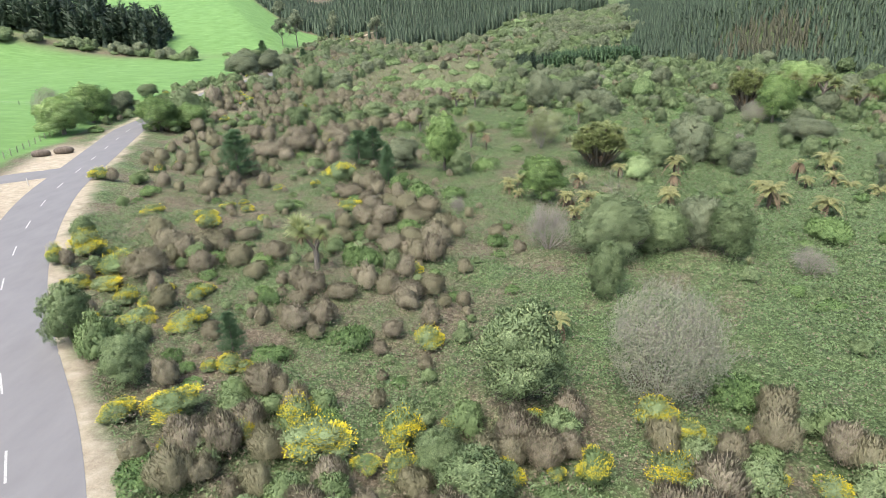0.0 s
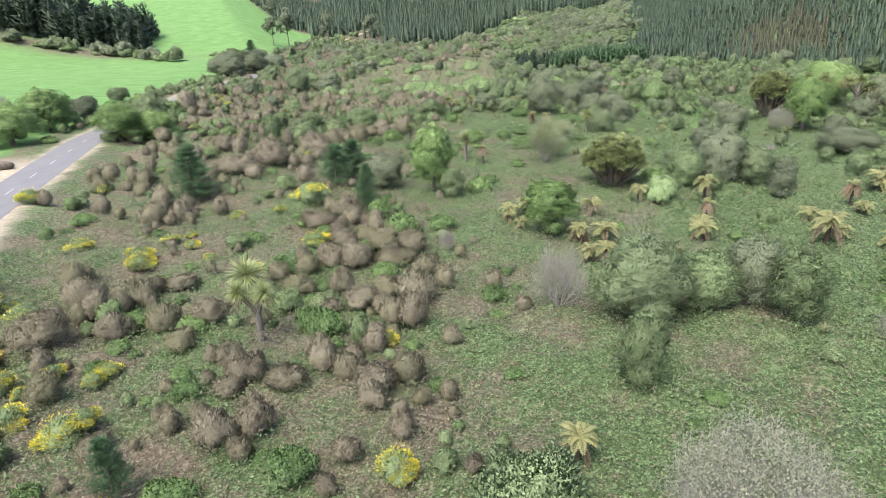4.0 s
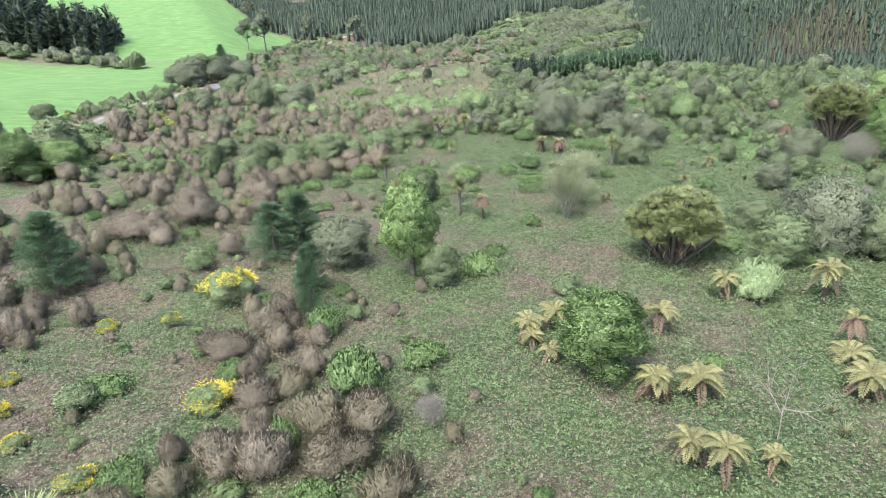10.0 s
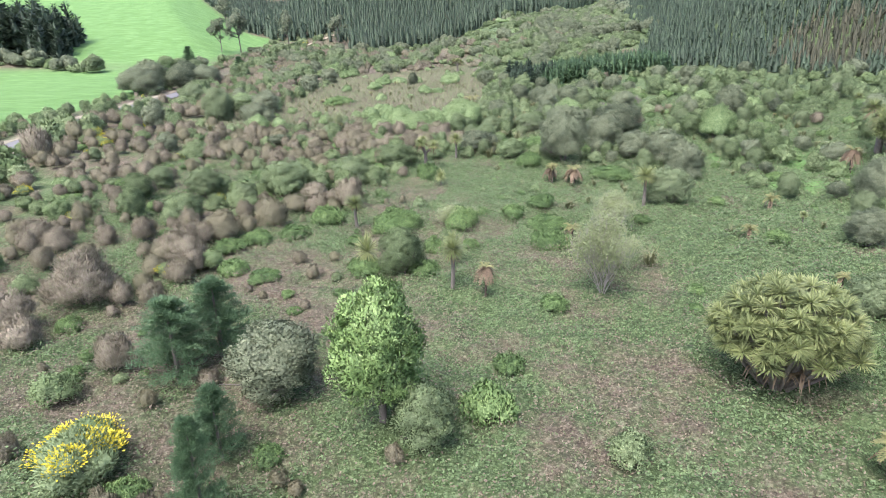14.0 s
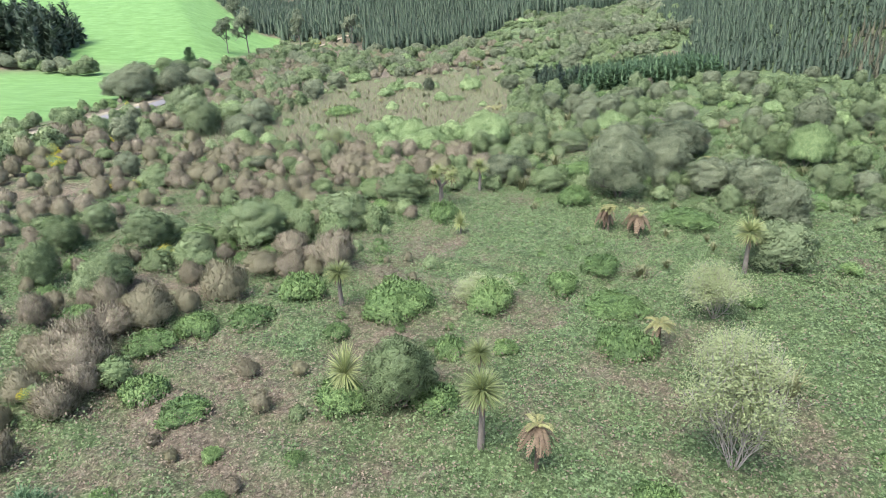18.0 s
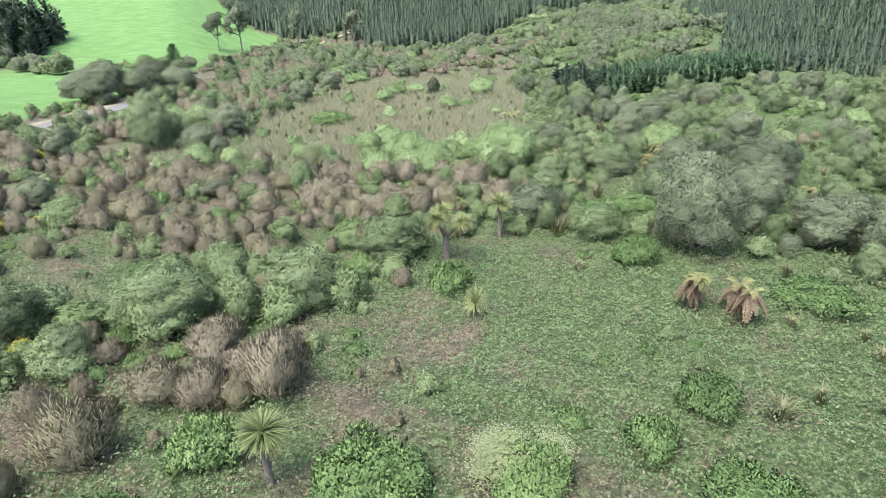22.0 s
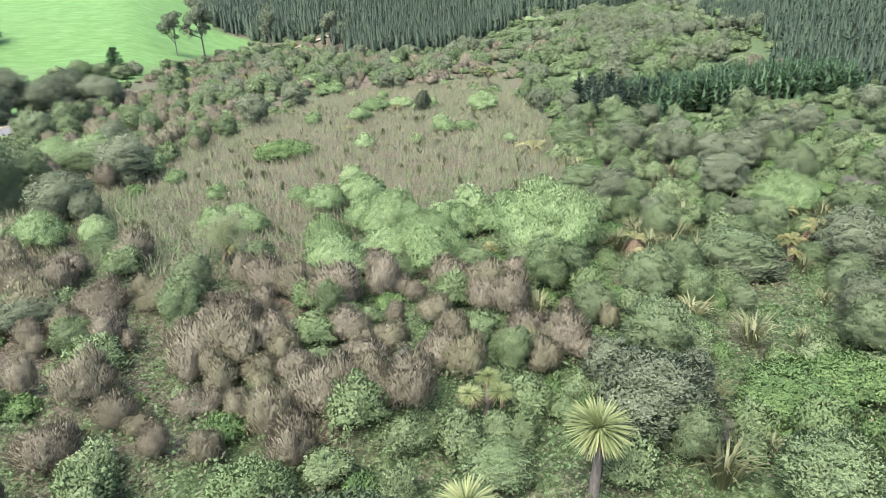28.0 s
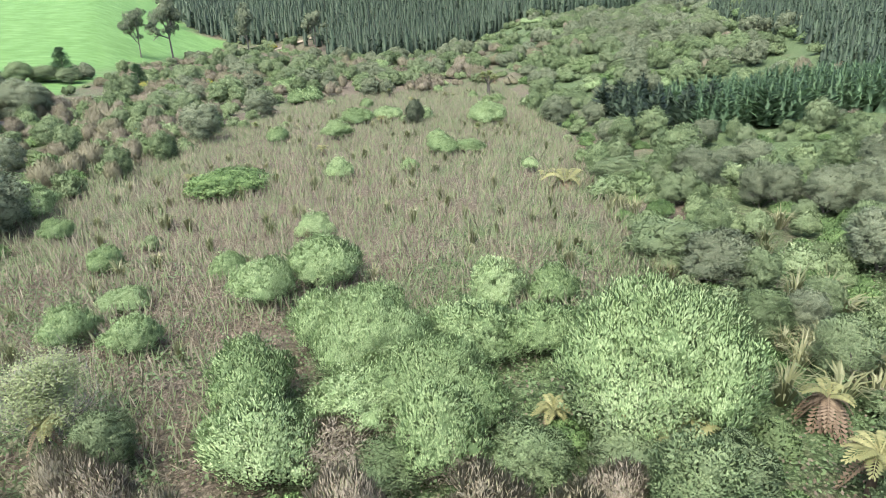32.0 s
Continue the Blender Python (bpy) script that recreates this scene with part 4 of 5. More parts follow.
for row in ((6.4, 17.5, 2.0, 2.0), (13.3, 41.1, 2.2, 2.1), (15.9, 41.6, 1.1, 1.4), (12.3, 42.5, 1.9, 2.2), (39.7, 43.8, 2.1, 3.6), (34.4, 45.6, 3.3, 3.4), (23.9, 47.2, 2.4, 2.7), (12.3, 47.7, 2.2, 2.2), (14.8, 47.7, 2.3, 2.7), (36.4, 48.2, 2.0, 3.8), (48.5, 48.9, 1.8, 2.8), (24.8, 50.4, 1.6, 2.7), (7.3, 52.2, 1.3, 1.7), (36.9, 53.1, 1.6, 2.8), (47.8, 53.2, 1.5, 2.9), (6.3, 53.7, 1.2, 1.6), (46.3, 54.1, 2.0, 2.5), (43.2, 54.3, 1.7, 2.3), (6.3, 55.0, 1.8, 2.2), (15.2, 55.3, 2.2, 2.6), (8.2, 55.9, 2.0, 2.4), (28.4, 58.9, 3.5, 2.7),):
    plant("fern", *row)
for row in ((21.5, 60.2, 2.5, 2.2), (50.4, 62.6, 2.9, 4.3), (30.1, 90.8, 1.9, 1.8), (13.9, 91.5, 2.2, 1.8), (36.7, 99.4, 1.6, 1.8), (16.3, 113.6, 2.9, 1.8), (12.1, 144.9, 2.4, 2.2), (6.7, 146.3, 1.9, 2.7), (-14.9, 147.3, 1.9, 1.2), (4.8, 147.6, 2.0, 1.6), (23.3, 148.4, 1.4, 2.0), (2.7, 148.6, 1.2, 1.5), (25.1, 148.8, 2.5, 2.4),):
    plant("fern", *row)
for row in ((-15.2, 15.0, 3.3, 1.7), (-9.3, 59.4, 5.3, 2.0), (-9.9, 63.6, 4.2, 2.4), (-31.2, 64.6, 7.0, 4.8), (-14.9, 71.2, 5.5, 4.2), (-13.0, 73.7, 5.5, 3.9), (-72.0, 284.2, 5.3, 3.9), (-92.8, 290.1, 7.7, 5.0),):
    plant("pine", *row)
for row in ((-15.4, 3.1, 0.9, 2.9), (15.5, 10.1, 1.2, 3.3), (-12.8, 14.8, 0.9, 2.6), (-7.4, 16.3, 1.3, 2.3), (-8.3, 30.2, 1.8, 2.6), (-17.8, 31.0, 0.9, 2.0), (-9.8, 31.4, 1.5, 2.1), (35.4, 36.0, 1.8, 4.4), (-5.4, 40.0, 1.2, 2.3), (-7.6, 44.2, 1.7, 1.6), (-4.5, 48.9, 2.1, 3.3), (-20.1, 50.0, 0.9, 3.2), (-0.6, 52.2, 1.2, 2.8), (-7.7, 56.5, 1.7, 2.6), (3.8, 66.0, 1.9, 3.1), (26.1, 69.8, 1.3, 2.7), (5.5, 70.7, 0.9, 2.0), (-13.0, 85.1, 0.8, 2.8), (-4.9, 85.8, 1.1, 2.9), (0.1, 86.0, 1.2, 2.9), (-16.3, 87.2, 1.3, 2.6), (11.7, 90.8, 1.9, 3.6),):
    plant("green", *row)
for row in ((0.9, 91.5, 1.3, 2.0), (-18.2, 92.5, 0.9, 3.1), (-16.2, 94.8, 1.2, 2.9), (-12.7, 96.0, 1.4, 3.0), (12.6, 97.0, 1.2, 4.3), (-2.6, 97.8, 2.0, 5.5), (3.9, 98.1, 1.9, 3.8), (-10.2, 100.2, 1.6, 3.3), (9.5, 100.7, 1.3, 2.5), (6.3, 102.7, 0.8, 1.8), (13.2, 103.4, 1.1, 3.2), (23.6, 113.5, 1.2, 5.0), (0.5, 116.9, 1.8, 3.1), (-20.6, 117.8, 1.1, 3.2), (14.6, 121.1, 1.7, 3.6), (-9.9, 130.3, 0.8, 1.9), (14.7, 131.6, 1.0, 4.9), (17.6, 132.3, 1.3, 3.8), (-20.0, 132.4, 0.7, 1.8), (-20.3, 183.5, 1.8, 7.2), (-20.8, 188.8, 1.4, 6.7),):
    plant("green", *row)
for row in ((-23.8, 14.8, 3.0, 2.6), (-5.9, 29.3, 2.3, 1.6), (-20.5, 48.5, 1.2, 2.4), (-21.1, 68.8, 1.7, 2.6), (-1.2, 87.3, 2.8, 3.3), (-25.9, 100.7, 3.1, 3.4), (-23.9, 106.4, 1.8, 2.7), (-21.0, 107.1, 2.4, 3.4), (-16.8, 111.1, 3.6, 3.9), (-22.6, 112.0, 1.8, 3.1), (-12.6, 112.2, 2.2, 2.2), (-9.9, 112.2, 2.7, 2.9), (-19.9, 112.4, 1.9, 2.7), (-25.9, 113.3, 2.4, 3.1), (-13.3, 114.1, 2.1, 2.8), (-6.5, 115.2, 2.5, 3.2), (-8.7, 115.8, 3.4, 2.9), (-17.9, 118.0, 1.4, 2.6), (-16.2, 120.1, 2.5, 3.5), (-7.6, 125.9, 2.2, 3.4), (-5.2, 127.8, 0.9, 2.1), (-14.0, 127.9, 1.6, 2.2),):
    plant("olive", *row)
for row in ((-2.2, 129.2, 1.3, 2.0), (-4.2, 130.4, 2.1, 2.6), (-34.6, 130.9, 2.8, 4.0), (-18.0, 135.7, 2.0, 3.1), (-7.5, 137.8, 1.5, 2.7), (7.7, 147.6, 1.7, 3.9), (5.4, 147.9, 2.7, 4.3),):
    plant("olive", *row)
for row in ((16.7, 2.7, 0.9, 1.6), (5.8, 2.9, 1.9, 1.6), (14.1, 3.0, 1.0, 1.3), (9.6, 3.1, 1.4, 2.4), (-5.0, 4.1, 0.6, 1.4), (-3.3, 4.1, 1.2, 1.7), (-15.0, 5.1, 1.1, 1.3), (-7.8, 5.4, 1.7, 3.2), (11.3, 6.1, 1.0, 1.6), (-12.9, 6.3, 1.0, 1.8), (-3.4, 6.4, 1.7, 2.2), (-9.0, 7.3, 1.9, 2.1), (-19.0, 7.4, 0.9, 1.5), (10.0, 7.5, 1.3, 2.1), (3.3, 7.5, 0.7, 1.7), (-19.2, 8.4, 0.6, 1.9), (-16.2, 8.5, 1.2, 2.9), (-13.9, 13.3, 0.6, 1.1), (-2.4, 16.1, 1.5, 1.9), (-20.2, 19.3, 1.4, 2.5), (-24.0, 20.2, 1.3, 2.5), (-31.6, 25.5, 1.2, 2.1),):
    plant("gorse", *row)
for row in ((-21.2, 25.7, 0.8, 1.7), (-29.8, 26.2, 0.9, 2.8), (-4.2, 28.8, 1.0, 1.7), (-30.7, 30.2, 1.7, 4.1), (-36.1, 30.2, 1.7, 1.5), (-35.5, 34.0, 2.2, 3.2), (-17.0, 42.1, 0.6, 1.7), (-27.3, 42.6, 1.3, 2.6), (-28.2, 44.8, 1.4, 2.5), (-22.0, 45.1, 0.6, 1.4), (-24.5, 47.3, 0.8, 1.6), (-12.8, 48.0, 1.1, 2.9), (-35.9, 48.3, 1.0, 2.7), (-27.4, 49.3, 0.6, 1.9), (-26.1, 50.9, 0.6, 1.2), (-23.8, 58.0, 0.8, 1.6), (-49.4, 61.7, 1.5, 2.7), (-15.8, 62.0, 2.6, 3.9), (-16.7, 64.0, 1.7, 3.7),):
    plant("gorse", *row)
for row in ((-12.9, 23.4, 1.1, 1.9), (-4.1, 23.5, 1.2, 2.6), (-9.6, 24.0, 1.0, 2.5), (-12.1, 24.4, 1.6, 2.2), (-2.4, 24.9, 1.8, 2.0), (-6.0, 25.0, 1.6, 2.0), (-17.8, 28.7, 1.5, 1.9), (-27.4, 28.8, 2.2, 3.5), (-23.1, 30.3, 2.1, 2.3), (-2.2, 31.0, 2.7, 2.1), (-20.1, 31.4, 2.1, 2.4), (-3.9, 31.7, 2.0, 2.1), (-16.9, 31.9, 1.7, 2.4), (-13.7, 32.5, 0.8, 1.7), (-8.6, 33.7, 0.8, 1.8), (-2.3, 34.8, 2.3, 2.7), (-6.6, 34.8, 1.4, 2.6), (-24.4, 35.4, 1.9, 3.0), (-28.3, 35.5, 2.2, 3.0), (-4.8, 36.1, 1.7, 2.3), (-8.3, 36.9, 2.0, 2.0), (-0.3, 37.3, 1.9, 1.8),):
    plant("heath", *row)
for row in ((-23.8, 37.7, 1.3, 2.0), (-12.0, 37.9, 1.6, 2.4), (-21.7, 38.2, 1.2, 2.4), (-1.9, 40.8, 1.7, 2.6), (-8.1, 42.5, 2.2, 2.7), (-4.7, 42.7, 1.8, 3.5), (-3.4, 45.8, 1.9, 2.8), (-10.0, 48.1, 1.6, 2.5), (-8.2, 49.2, 1.6, 2.1), (-13.5, 53.7, 1.7, 3.3), (-32.9, 77.2, 1.9, 3.1), (-30.2, 77.4, 2.6, 4.7), (-26.0, 81.9, 3.8, 5.4), (-23.0, 90.0, 2.2, 2.4), (-21.7, 90.3, 3.1, 4.1), (-21.6, 94.5, 2.0, 3.1), (-35.7, 95.0, 2.2, 3.3), (-20.1, 95.9, 2.7, 4.1), (-38.9, 97.1, 2.3, 3.2), (-15.9, 100.0, 3.0, 3.2), (-17.2, 103.3, 0.6, 2.3), (-11.9, 104.3, 2.3, 2.7),):
    plant("heath", *row)
for row in ((-14.3, 104.5, 1.7, 2.9), (-8.3, 104.6, 3.3, 3.2), (-10.4, 106.3, 1.8, 2.8), (-8.8, 107.6, 2.2, 2.8), (-12.9, 108.2, 1.9, 2.8), (-13.4, 110.4, 1.5, 3.0), (-16.2, 128.7, 1.8, 2.4), (-13.6, 130.6, 0.8, 1.4), (-14.8, 131.1, 1.4, 1.9), (-11.6, 131.9, 1.2, 2.2), (-5.7, 133.8, 1.3, 2.4), (0.4, 134.0, 2.1, 2.1), (-7.6, 134.2, 1.5, 1.9), (-9.4, 134.2, 1.1, 1.9), (-4.5, 135.0, 1.4, 2.2), (-0.8, 136.3, 1.7, 1.7), (-9.4, 136.8, 1.8, 2.3), (-3.5, 137.3, 1.4, 2.1), (3.6, 137.8, 1.7, 2.1), (-1.1, 139.1, 1.4, 1.9), (-12.9, 139.4, 2.2, 3.5), (1.5, 141.0, 1.8, 2.0),):
    plant("heath", *row)
for row in ((-20.6, 141.5, 1.7, 3.3), (-24.7, 141.6, 2.1, 3.0), (-6.9, 141.7, 2.5, 3.0), (-17.2, 142.2, 1.7, 3.4), (-5.0, 147.1, 1.2, 3.1), (-2.0, 147.3, 1.3, 3.8),):
    plant("heath", *row)
for row in ((22.4, 33.9, 4.8, 4.0), (33.7, 67.8, 6.7, 5.0), (-8.2, 68.7, 4.3, 4.7), (35.5, 72.0, 4.9, 6.9), (58.7, 82.9, 3.3, 8.1), (49.2, 100.5, 5.0, 5.3), (32.3, 119.2, 4.9, 4.6), (19.5, 122.7, 7.2, 6.1), (29.7, 123.2, 3.8, 5.1), (26.9, 129.4, 5.3, 5.4), (7.2, 133.4, 2.4, 2.9), (18.9, 145.4, 2.3, 4.8), (26.3, 146.4, 3.8, 4.5), (14.4, 161.2, 3.2, 3.9),):
    plant("grey", *row)
for row in ((-16.1, 37.6, 2.8, 3.5), (-4.6, 86.2, 3.3, 2.2), (2.1, 112.2, 2.3, 1.6),):
    plant("tuft", *row)
for row in ((-12.7, 29.5, 4.6, 3.5), (79.1, 103.0, 6.5, 6.9), (69.5, 113.8, 8.6, 6.5), (78.9, 114.5, 7.4, 7.3), (0.3, 121.3, 4.3, 3.8), (64.1, 122.2, 7.3, 7.1), (1.1, 131.3, 2.0, 2.4), (11.2, 262.7, 5.0, 4.8),):
    plant("cabgroup", *row)
for row in ((12.7, 48.3, 1.6, 2.0), (26.1, 52.3, 2.7, 1.8), (43.5, 57.1, 3.1, 2.2), (33.1, 77.3, 2.0, 2.2), (4.9, 80.8, 2.9, 1.7), (18.6, 111.6, 2.9, 2.0), (54.0, 112.9, 3.6, 2.7), (18.7, 113.3, 2.5, 2.1), (16.1, 114.4, 2.6, 1.9), (12.5, 148.1, 1.8, 2.0), (22.7, 153.8, 1.1, 2.6), (10.9, 184.6, 2.1, 4.7), (10.2, 189.4, 1.1, 2.8),):
    plant("brownfern", *row)
for row in ((24.3, 60.7, 3.3, 4.0), (45.4, 132.7, 4.8, 5.4), (-7.5, 146.9, 2.6, 4.3), (-1.5, 147.0, 2.7, 3.3), (-4.3, 149.6, 1.8, 3.9), (7.1, 149.7, 5.0, 7.5), (-1.7, 149.8, 3.1, 5.3), (-9.0, 150.7, 2.8, 3.3), (-30.5, 152.2, 2.7, 3.8), (-4.4, 153.5, 3.6, 4.8), (0.2, 154.5, 2.8, 4.2), (3.5, 154.5, 2.2, 3.4), (-6.6, 155.0, 2.8, 3.2), (-15.5, 155.1, 1.7, 2.4), (-18.9, 156.0, 2.0, 2.6), (27.7, 156.9, 3.5, 5.1), (-10.6, 159.8, 2.3, 3.4), (-18.3, 159.9, 1.2, 2.6), (4.9, 160.1, 2.1, 2.6), (1.9, 160.4, 2.5, 3.1), (-7.9, 162.6, 2.5, 4.6), (-13.9, 164.2, 1.7, 2.2),):
    plant("willow", *row)
for row in ((-10.0, 171.2, 1.9, 2.5), (-34.4, 178.3, 2.8, 4.2), (-37.9, 178.8, 3.5, 4.2), (-45.7, 180.0, 3.8, 5.9), (-41.4, 180.7, 4.0, 6.4), (-10.8, 189.7, 2.1, 2.6), (-0.1, 200.1, 2.0, 4.0), (3.0, 201.3, 1.4, 4.0), (-14.0, 212.8, 2.4, 4.0), (7.4, 222.9, 3.3, 6.0), (-12.6, 225.2, 2.3, 5.3), (-8.1, 230.5, 2.0, 5.1),):
    plant("willow", *row)
for row in ((17.0, 43.4, 5.3, 3.8),):
    plant("snag", *row)
for row in ((2.4, 82.2, 4.3, 2.3), (2.7, 87.3, 3.2, 1.9), (-6.9, 98.5, 3.5, 2.4), (24.4, 102.8, 4.8, 2.7), (4.6, 126.5, 3.8, 2.5), (2.3, 135.5, 1.7, 1.4),):
    plant("cabbage", *row)
for row in ((20.6, 68.1, 6.0, 7.5), (62.9, 115.2, 8.1, 8.0),):
    plant("cabclump", *row)
for row in ((13.8, 80.6, 6.3, 4.5), (16.2, 86.1, 3.8, 4.4), (18.9, 95.3, 3.7, 4.3), (3.4, 98.7, 1.9, 4.1), (-15.3, 148.2, 3.3, 3.5),):
    plant("sparse", *row)
for row in ((37.9, 68.7, 4.3, 5.0), (8.0, 130.3, 3.2, 4.7), (32.3, 139.3, 4.9, 6.7), (-24.3, 140.5, 1.6, 3.9), (-3.8, 223.3, 3.8, 2.8),):
    plant("dark", *row)
for row in ((19.6, 86.7, 1.9, 2.4), (16.1, 102.4, 1.2, 2.2), (9.6, 127.2, 2.0, 2.7), (15.0, 136.4, 1.9, 2.7), (12.9, 139.1, 1.2, 2.8), (0.0, 148.8, 1.1, 1.3), (14.0, 149.5, 1.5, 2.6), (11.9, 149.6, 1.7, 2.4), (13.9, 152.0, 1.3, 2.2), (19.1, 157.0, 1.2, 3.4),):
    plant("flax", *row)

# ---------------------------------------------------------------- scrub that fills the zones between them
def inside(poly, x, y):
    ok = np.zeros(np.shape(x), bool)
    P = np.array(poly, float)
    for (x0, y0), (x1, y1) in zip(P, np.roll(P, -1, 0)):
        ok ^= ((y0 > y) != (y1 > y)) & (x < (x1 - x0) * (y - y0) / (y1 - y0 + 1e-9) + x0)
    return ok


COUNT = {}
FAR_ROWS = []
SIZES = {"heath": (1.2, 2.6, 0.75, 1.25), "gorse": (0.7, 1.4, 1.0, 1.5), "olive": (0.9, 2.0, 1.1, 1.6), "green": (0.6, 1.2, 1.8, 2.6), "kanuka": (1.8, 3.8, 0.75, 1.1),
         "grey": (2.2, 4.2, 0.85, 1.2), "dark": (1.8, 3.6, 0.9, 1.2), "willow": (1.2, 2.4, 1.2, 1.6), "flax": (1.2, 1.8, 1.2, 1.6), "bare": (1.0, 2.0, 1.0, 1.4),
         "cabbage": (1.6, 3.0, 0.55, 0.7), "fern": (1.2, 2.4, 0.9, 1.2), "brownfern": (1.2, 2.2, 0.8, 1.0), "tuft": (0.9, 1.4, 1.1, 1.3), "sparse": (2.0, 3.5, 0.8, 1.0), "pine": (2.5, 6.0, 0.4, 0.5)}
MOST = {"heath": 222, "olive": 120, "green": 110, "gorse": 110, "kanuka": 60, "grey": 40, "willow": 30, "flax": 60, "dark": 20, "bare": 25}


def fill(poly, per_m2, mix, scale=1.0, apart=0.6, far=False):
    """Scatter a mix of kinds over a polygon of the plan, keeping clear of what stands there."""
    P = np.array(poly, float)
    lo, hi = P.min(0), P.max(0)
    n = int(per_m2 * np.prod(hi - lo) * (0.4 if far else 1.0))
    scale = scale * (1.25 if far else 1.0)
    apart = max(apart, 0.78) if far else apart
    kinds, wts = list(mix), np.array(list(mix.values()), float)
    for x, y in rng.uniform(lo, hi, (n, 2)):
        if not inside(poly, np.array(x), np.array(y)) or (abs(x - float(road_x(y))) < (5.2 if y < 120 else 3.6) and y < 217) or (far and 27 < x < 68 and 202 < y < 226) or (not far and (y < 122 or x < -6) and 1.0 * lumps(x, y, 4.2, 11) + 0.5 * lumps(x, y, 1.9, 12) < (-0.12 if y < 100 else -0.3)):
            continue
        if far and y > 240 and rng.uniform() < 0.56:
            continue
        k = kinds[int(rng.choice(len(kinds), p=wts / wts.sum()))]
        a, b, c, d = SIZES[k]
        h = rng.uniform(a, b) * scale
        w = h * rng.uniform(c, d)
        S = np.array(SPOTS)
        if len(S) and (np.hypot(S[:, 0] - x, S[:, 1] - y) < apart * (S[:, 2] + w / 2)).any():
            continue
        COUNT[k] = COUNT.get(k, 0) + (not far)
        if far or COUNT[k] > MOST.get(k, 60):
            SPOTS.append((x, y, w * (0.85 if y > 240 else 0.5)))
            FAR_ROWS.append((k if k in KINDS else "tuft", x, y, h, w))
        else:
            plant(k, x, y, h, w)


for y0 in np.arange(108, 460, 18.0):  # growth along both sides of the far road
    for s, wd in ((4.2, 6.5), (-8.5, 3.5)):
        a, b = float(road_x(y0)) + s, float(road_x(y0 + 18)) + s
        fill([(a, y0), (b, y0 + 18), (b + wd, y0 + 18), (a + wd, y0)], 0.45 if s > 0 else 0.3, {"olive": 5, "heath": 2, "kanuka": 2, "gorse": 0.3}, (2.0 if y0 < 150 else 1.05) if s > 0 else 0.6, 0.5, True)
# heath on the drier ground by the road and along the middle of the valley
fill([(-16, 44), (-14, 62), (-8, 60), (-3, 50), (0, 37), (-2, 31), (-2, 21), (-13, 21), (-12, 28), (-13, 35)], 0.5, {"heath": 7, "green": 3, "olive": 1.2, "gorse": 0.15}, 0.9, 0.75)
fill([(-33, 41), (-19, 40), (-15, 32), (-20, 29), (-27, 32)], 0.3, {"heath": 6, "green": 2, "gorse": 0.6}, 0.95, 0.7)
fill([(-49, 64), (-52, 94), (-37, 106), (-11, 113), (-12, 95), (-18, 88), (-24, 75), (-28, 63), (-30, 52), (-41, 50)], 0.21, {"heath": 8, "olive": 1.0, "green": 2, "gorse": 0.3}, 0.95, 0.72)
fill([(-30, 52), (-18, 56), (-17, 75), (-28, 66)], 0.10, {"heath": 4, "green": 2, "olive": 1, "gorse": 0.8}, 0.85, 0.8)
fill([(-40, 36), (-29, 41), (-14, 14), (-19, 10), (-30, 22)], 0.36, {"heath": 3, "gorse": 4, "olive": 1.2, "green": 1, "kanuka": 0.4}, 0.95, 0.6)
fill([(-29, 41), (-14, 14), (-8, 14), (-10, 28), (-18, 42)], 0.16, {"heath": 4, "green": 2, "gorse": 0.8}, 0.8, 0.8)
fill([(-19, 9), (-11, 11), (0, 8.5), (14, 8), (23, 7), (24, -8), (0, -10), (-12, -4)], 0.9, {"heath": 4, "olive": 3.5, "gorse": 1.3, "green": 1.4, "kanuka": 0.5}, 0.9, 0.5)
fill([(-66, 138), (-66, 165), (-56, 172), (-50, 150), (-54, 136)], 0.1, {"gorse": 6, "heath": 1}, 1.5, 0.7)
# wooded band across the middle
fill([(-38, 110), (-22, 121), (-6, 123), (-5, 115), (-7, 105), (-17, 97), (-25, 92), (-36, 96)], 0.13, {"olive": 4, "heath": 3, "kanuka": 1.0, "green": 3}, 0.9, 0.78)
fill([(-62, 100), (-60, 148), (-46, 160), (-25, 124), (-22, 121), (-38, 108), (-46, 98)], 0.15, {"heath": 7, "olive": 2, "kanuka": 0.5, "green": 1.5, "gorse": 0.4}, 0.95, 0.72)
fill([(-51, 152), (-14, 146), (4, 143), (6, 135), (1, 131), (-6, 124), (-25, 124), (-36, 132)], 0.36, {"heath": 7, "olive": 2.2, "green": 1.5, "kanuka": 0.4}, 1.0, 0.62)
fill([(-25, 124), (-6, 124), (2, 132), (2, 121), (-6, 117), (-20, 119)], 0.4, {"olive": 6, "green": 2, "heath": 2.2, "kanuka": 1.2}, 1.0, 0.62)
# wet ground on the right
fill([(8, 131), (15, 142), (30, 150), (68, 160), (60, 118), (39, 112), (24, 116), (17, 124)], 0.2, {"grey": 1.2, "kanuka": 3, "olive": 4, "green": 4, "flax": 3, "fern": 0.5, "willow": 0.4, "dark": 0.3}, 0.78, 0.75)
fill([(9, 139), (12, 165), (14, 186), (52, 182), (40, 158), (28, 150), (15, 141)], 0.36, {"kanuka": 3, "olive": 5, "green": 3, "flax": 2.4, "grey": 0.8, "fern": 0.4, "bare": 0.4}, 1.0, 0.55)
fill([(2, 128), (2, 150), (10, 147), (10, 136), (22, 136), (22, 126), (12, 126)], 0.5, {"olive": 4, "green": 4, "kanuka": 1.6, "heath": 1, "flax": 0.6}, 0.95, 0.55)
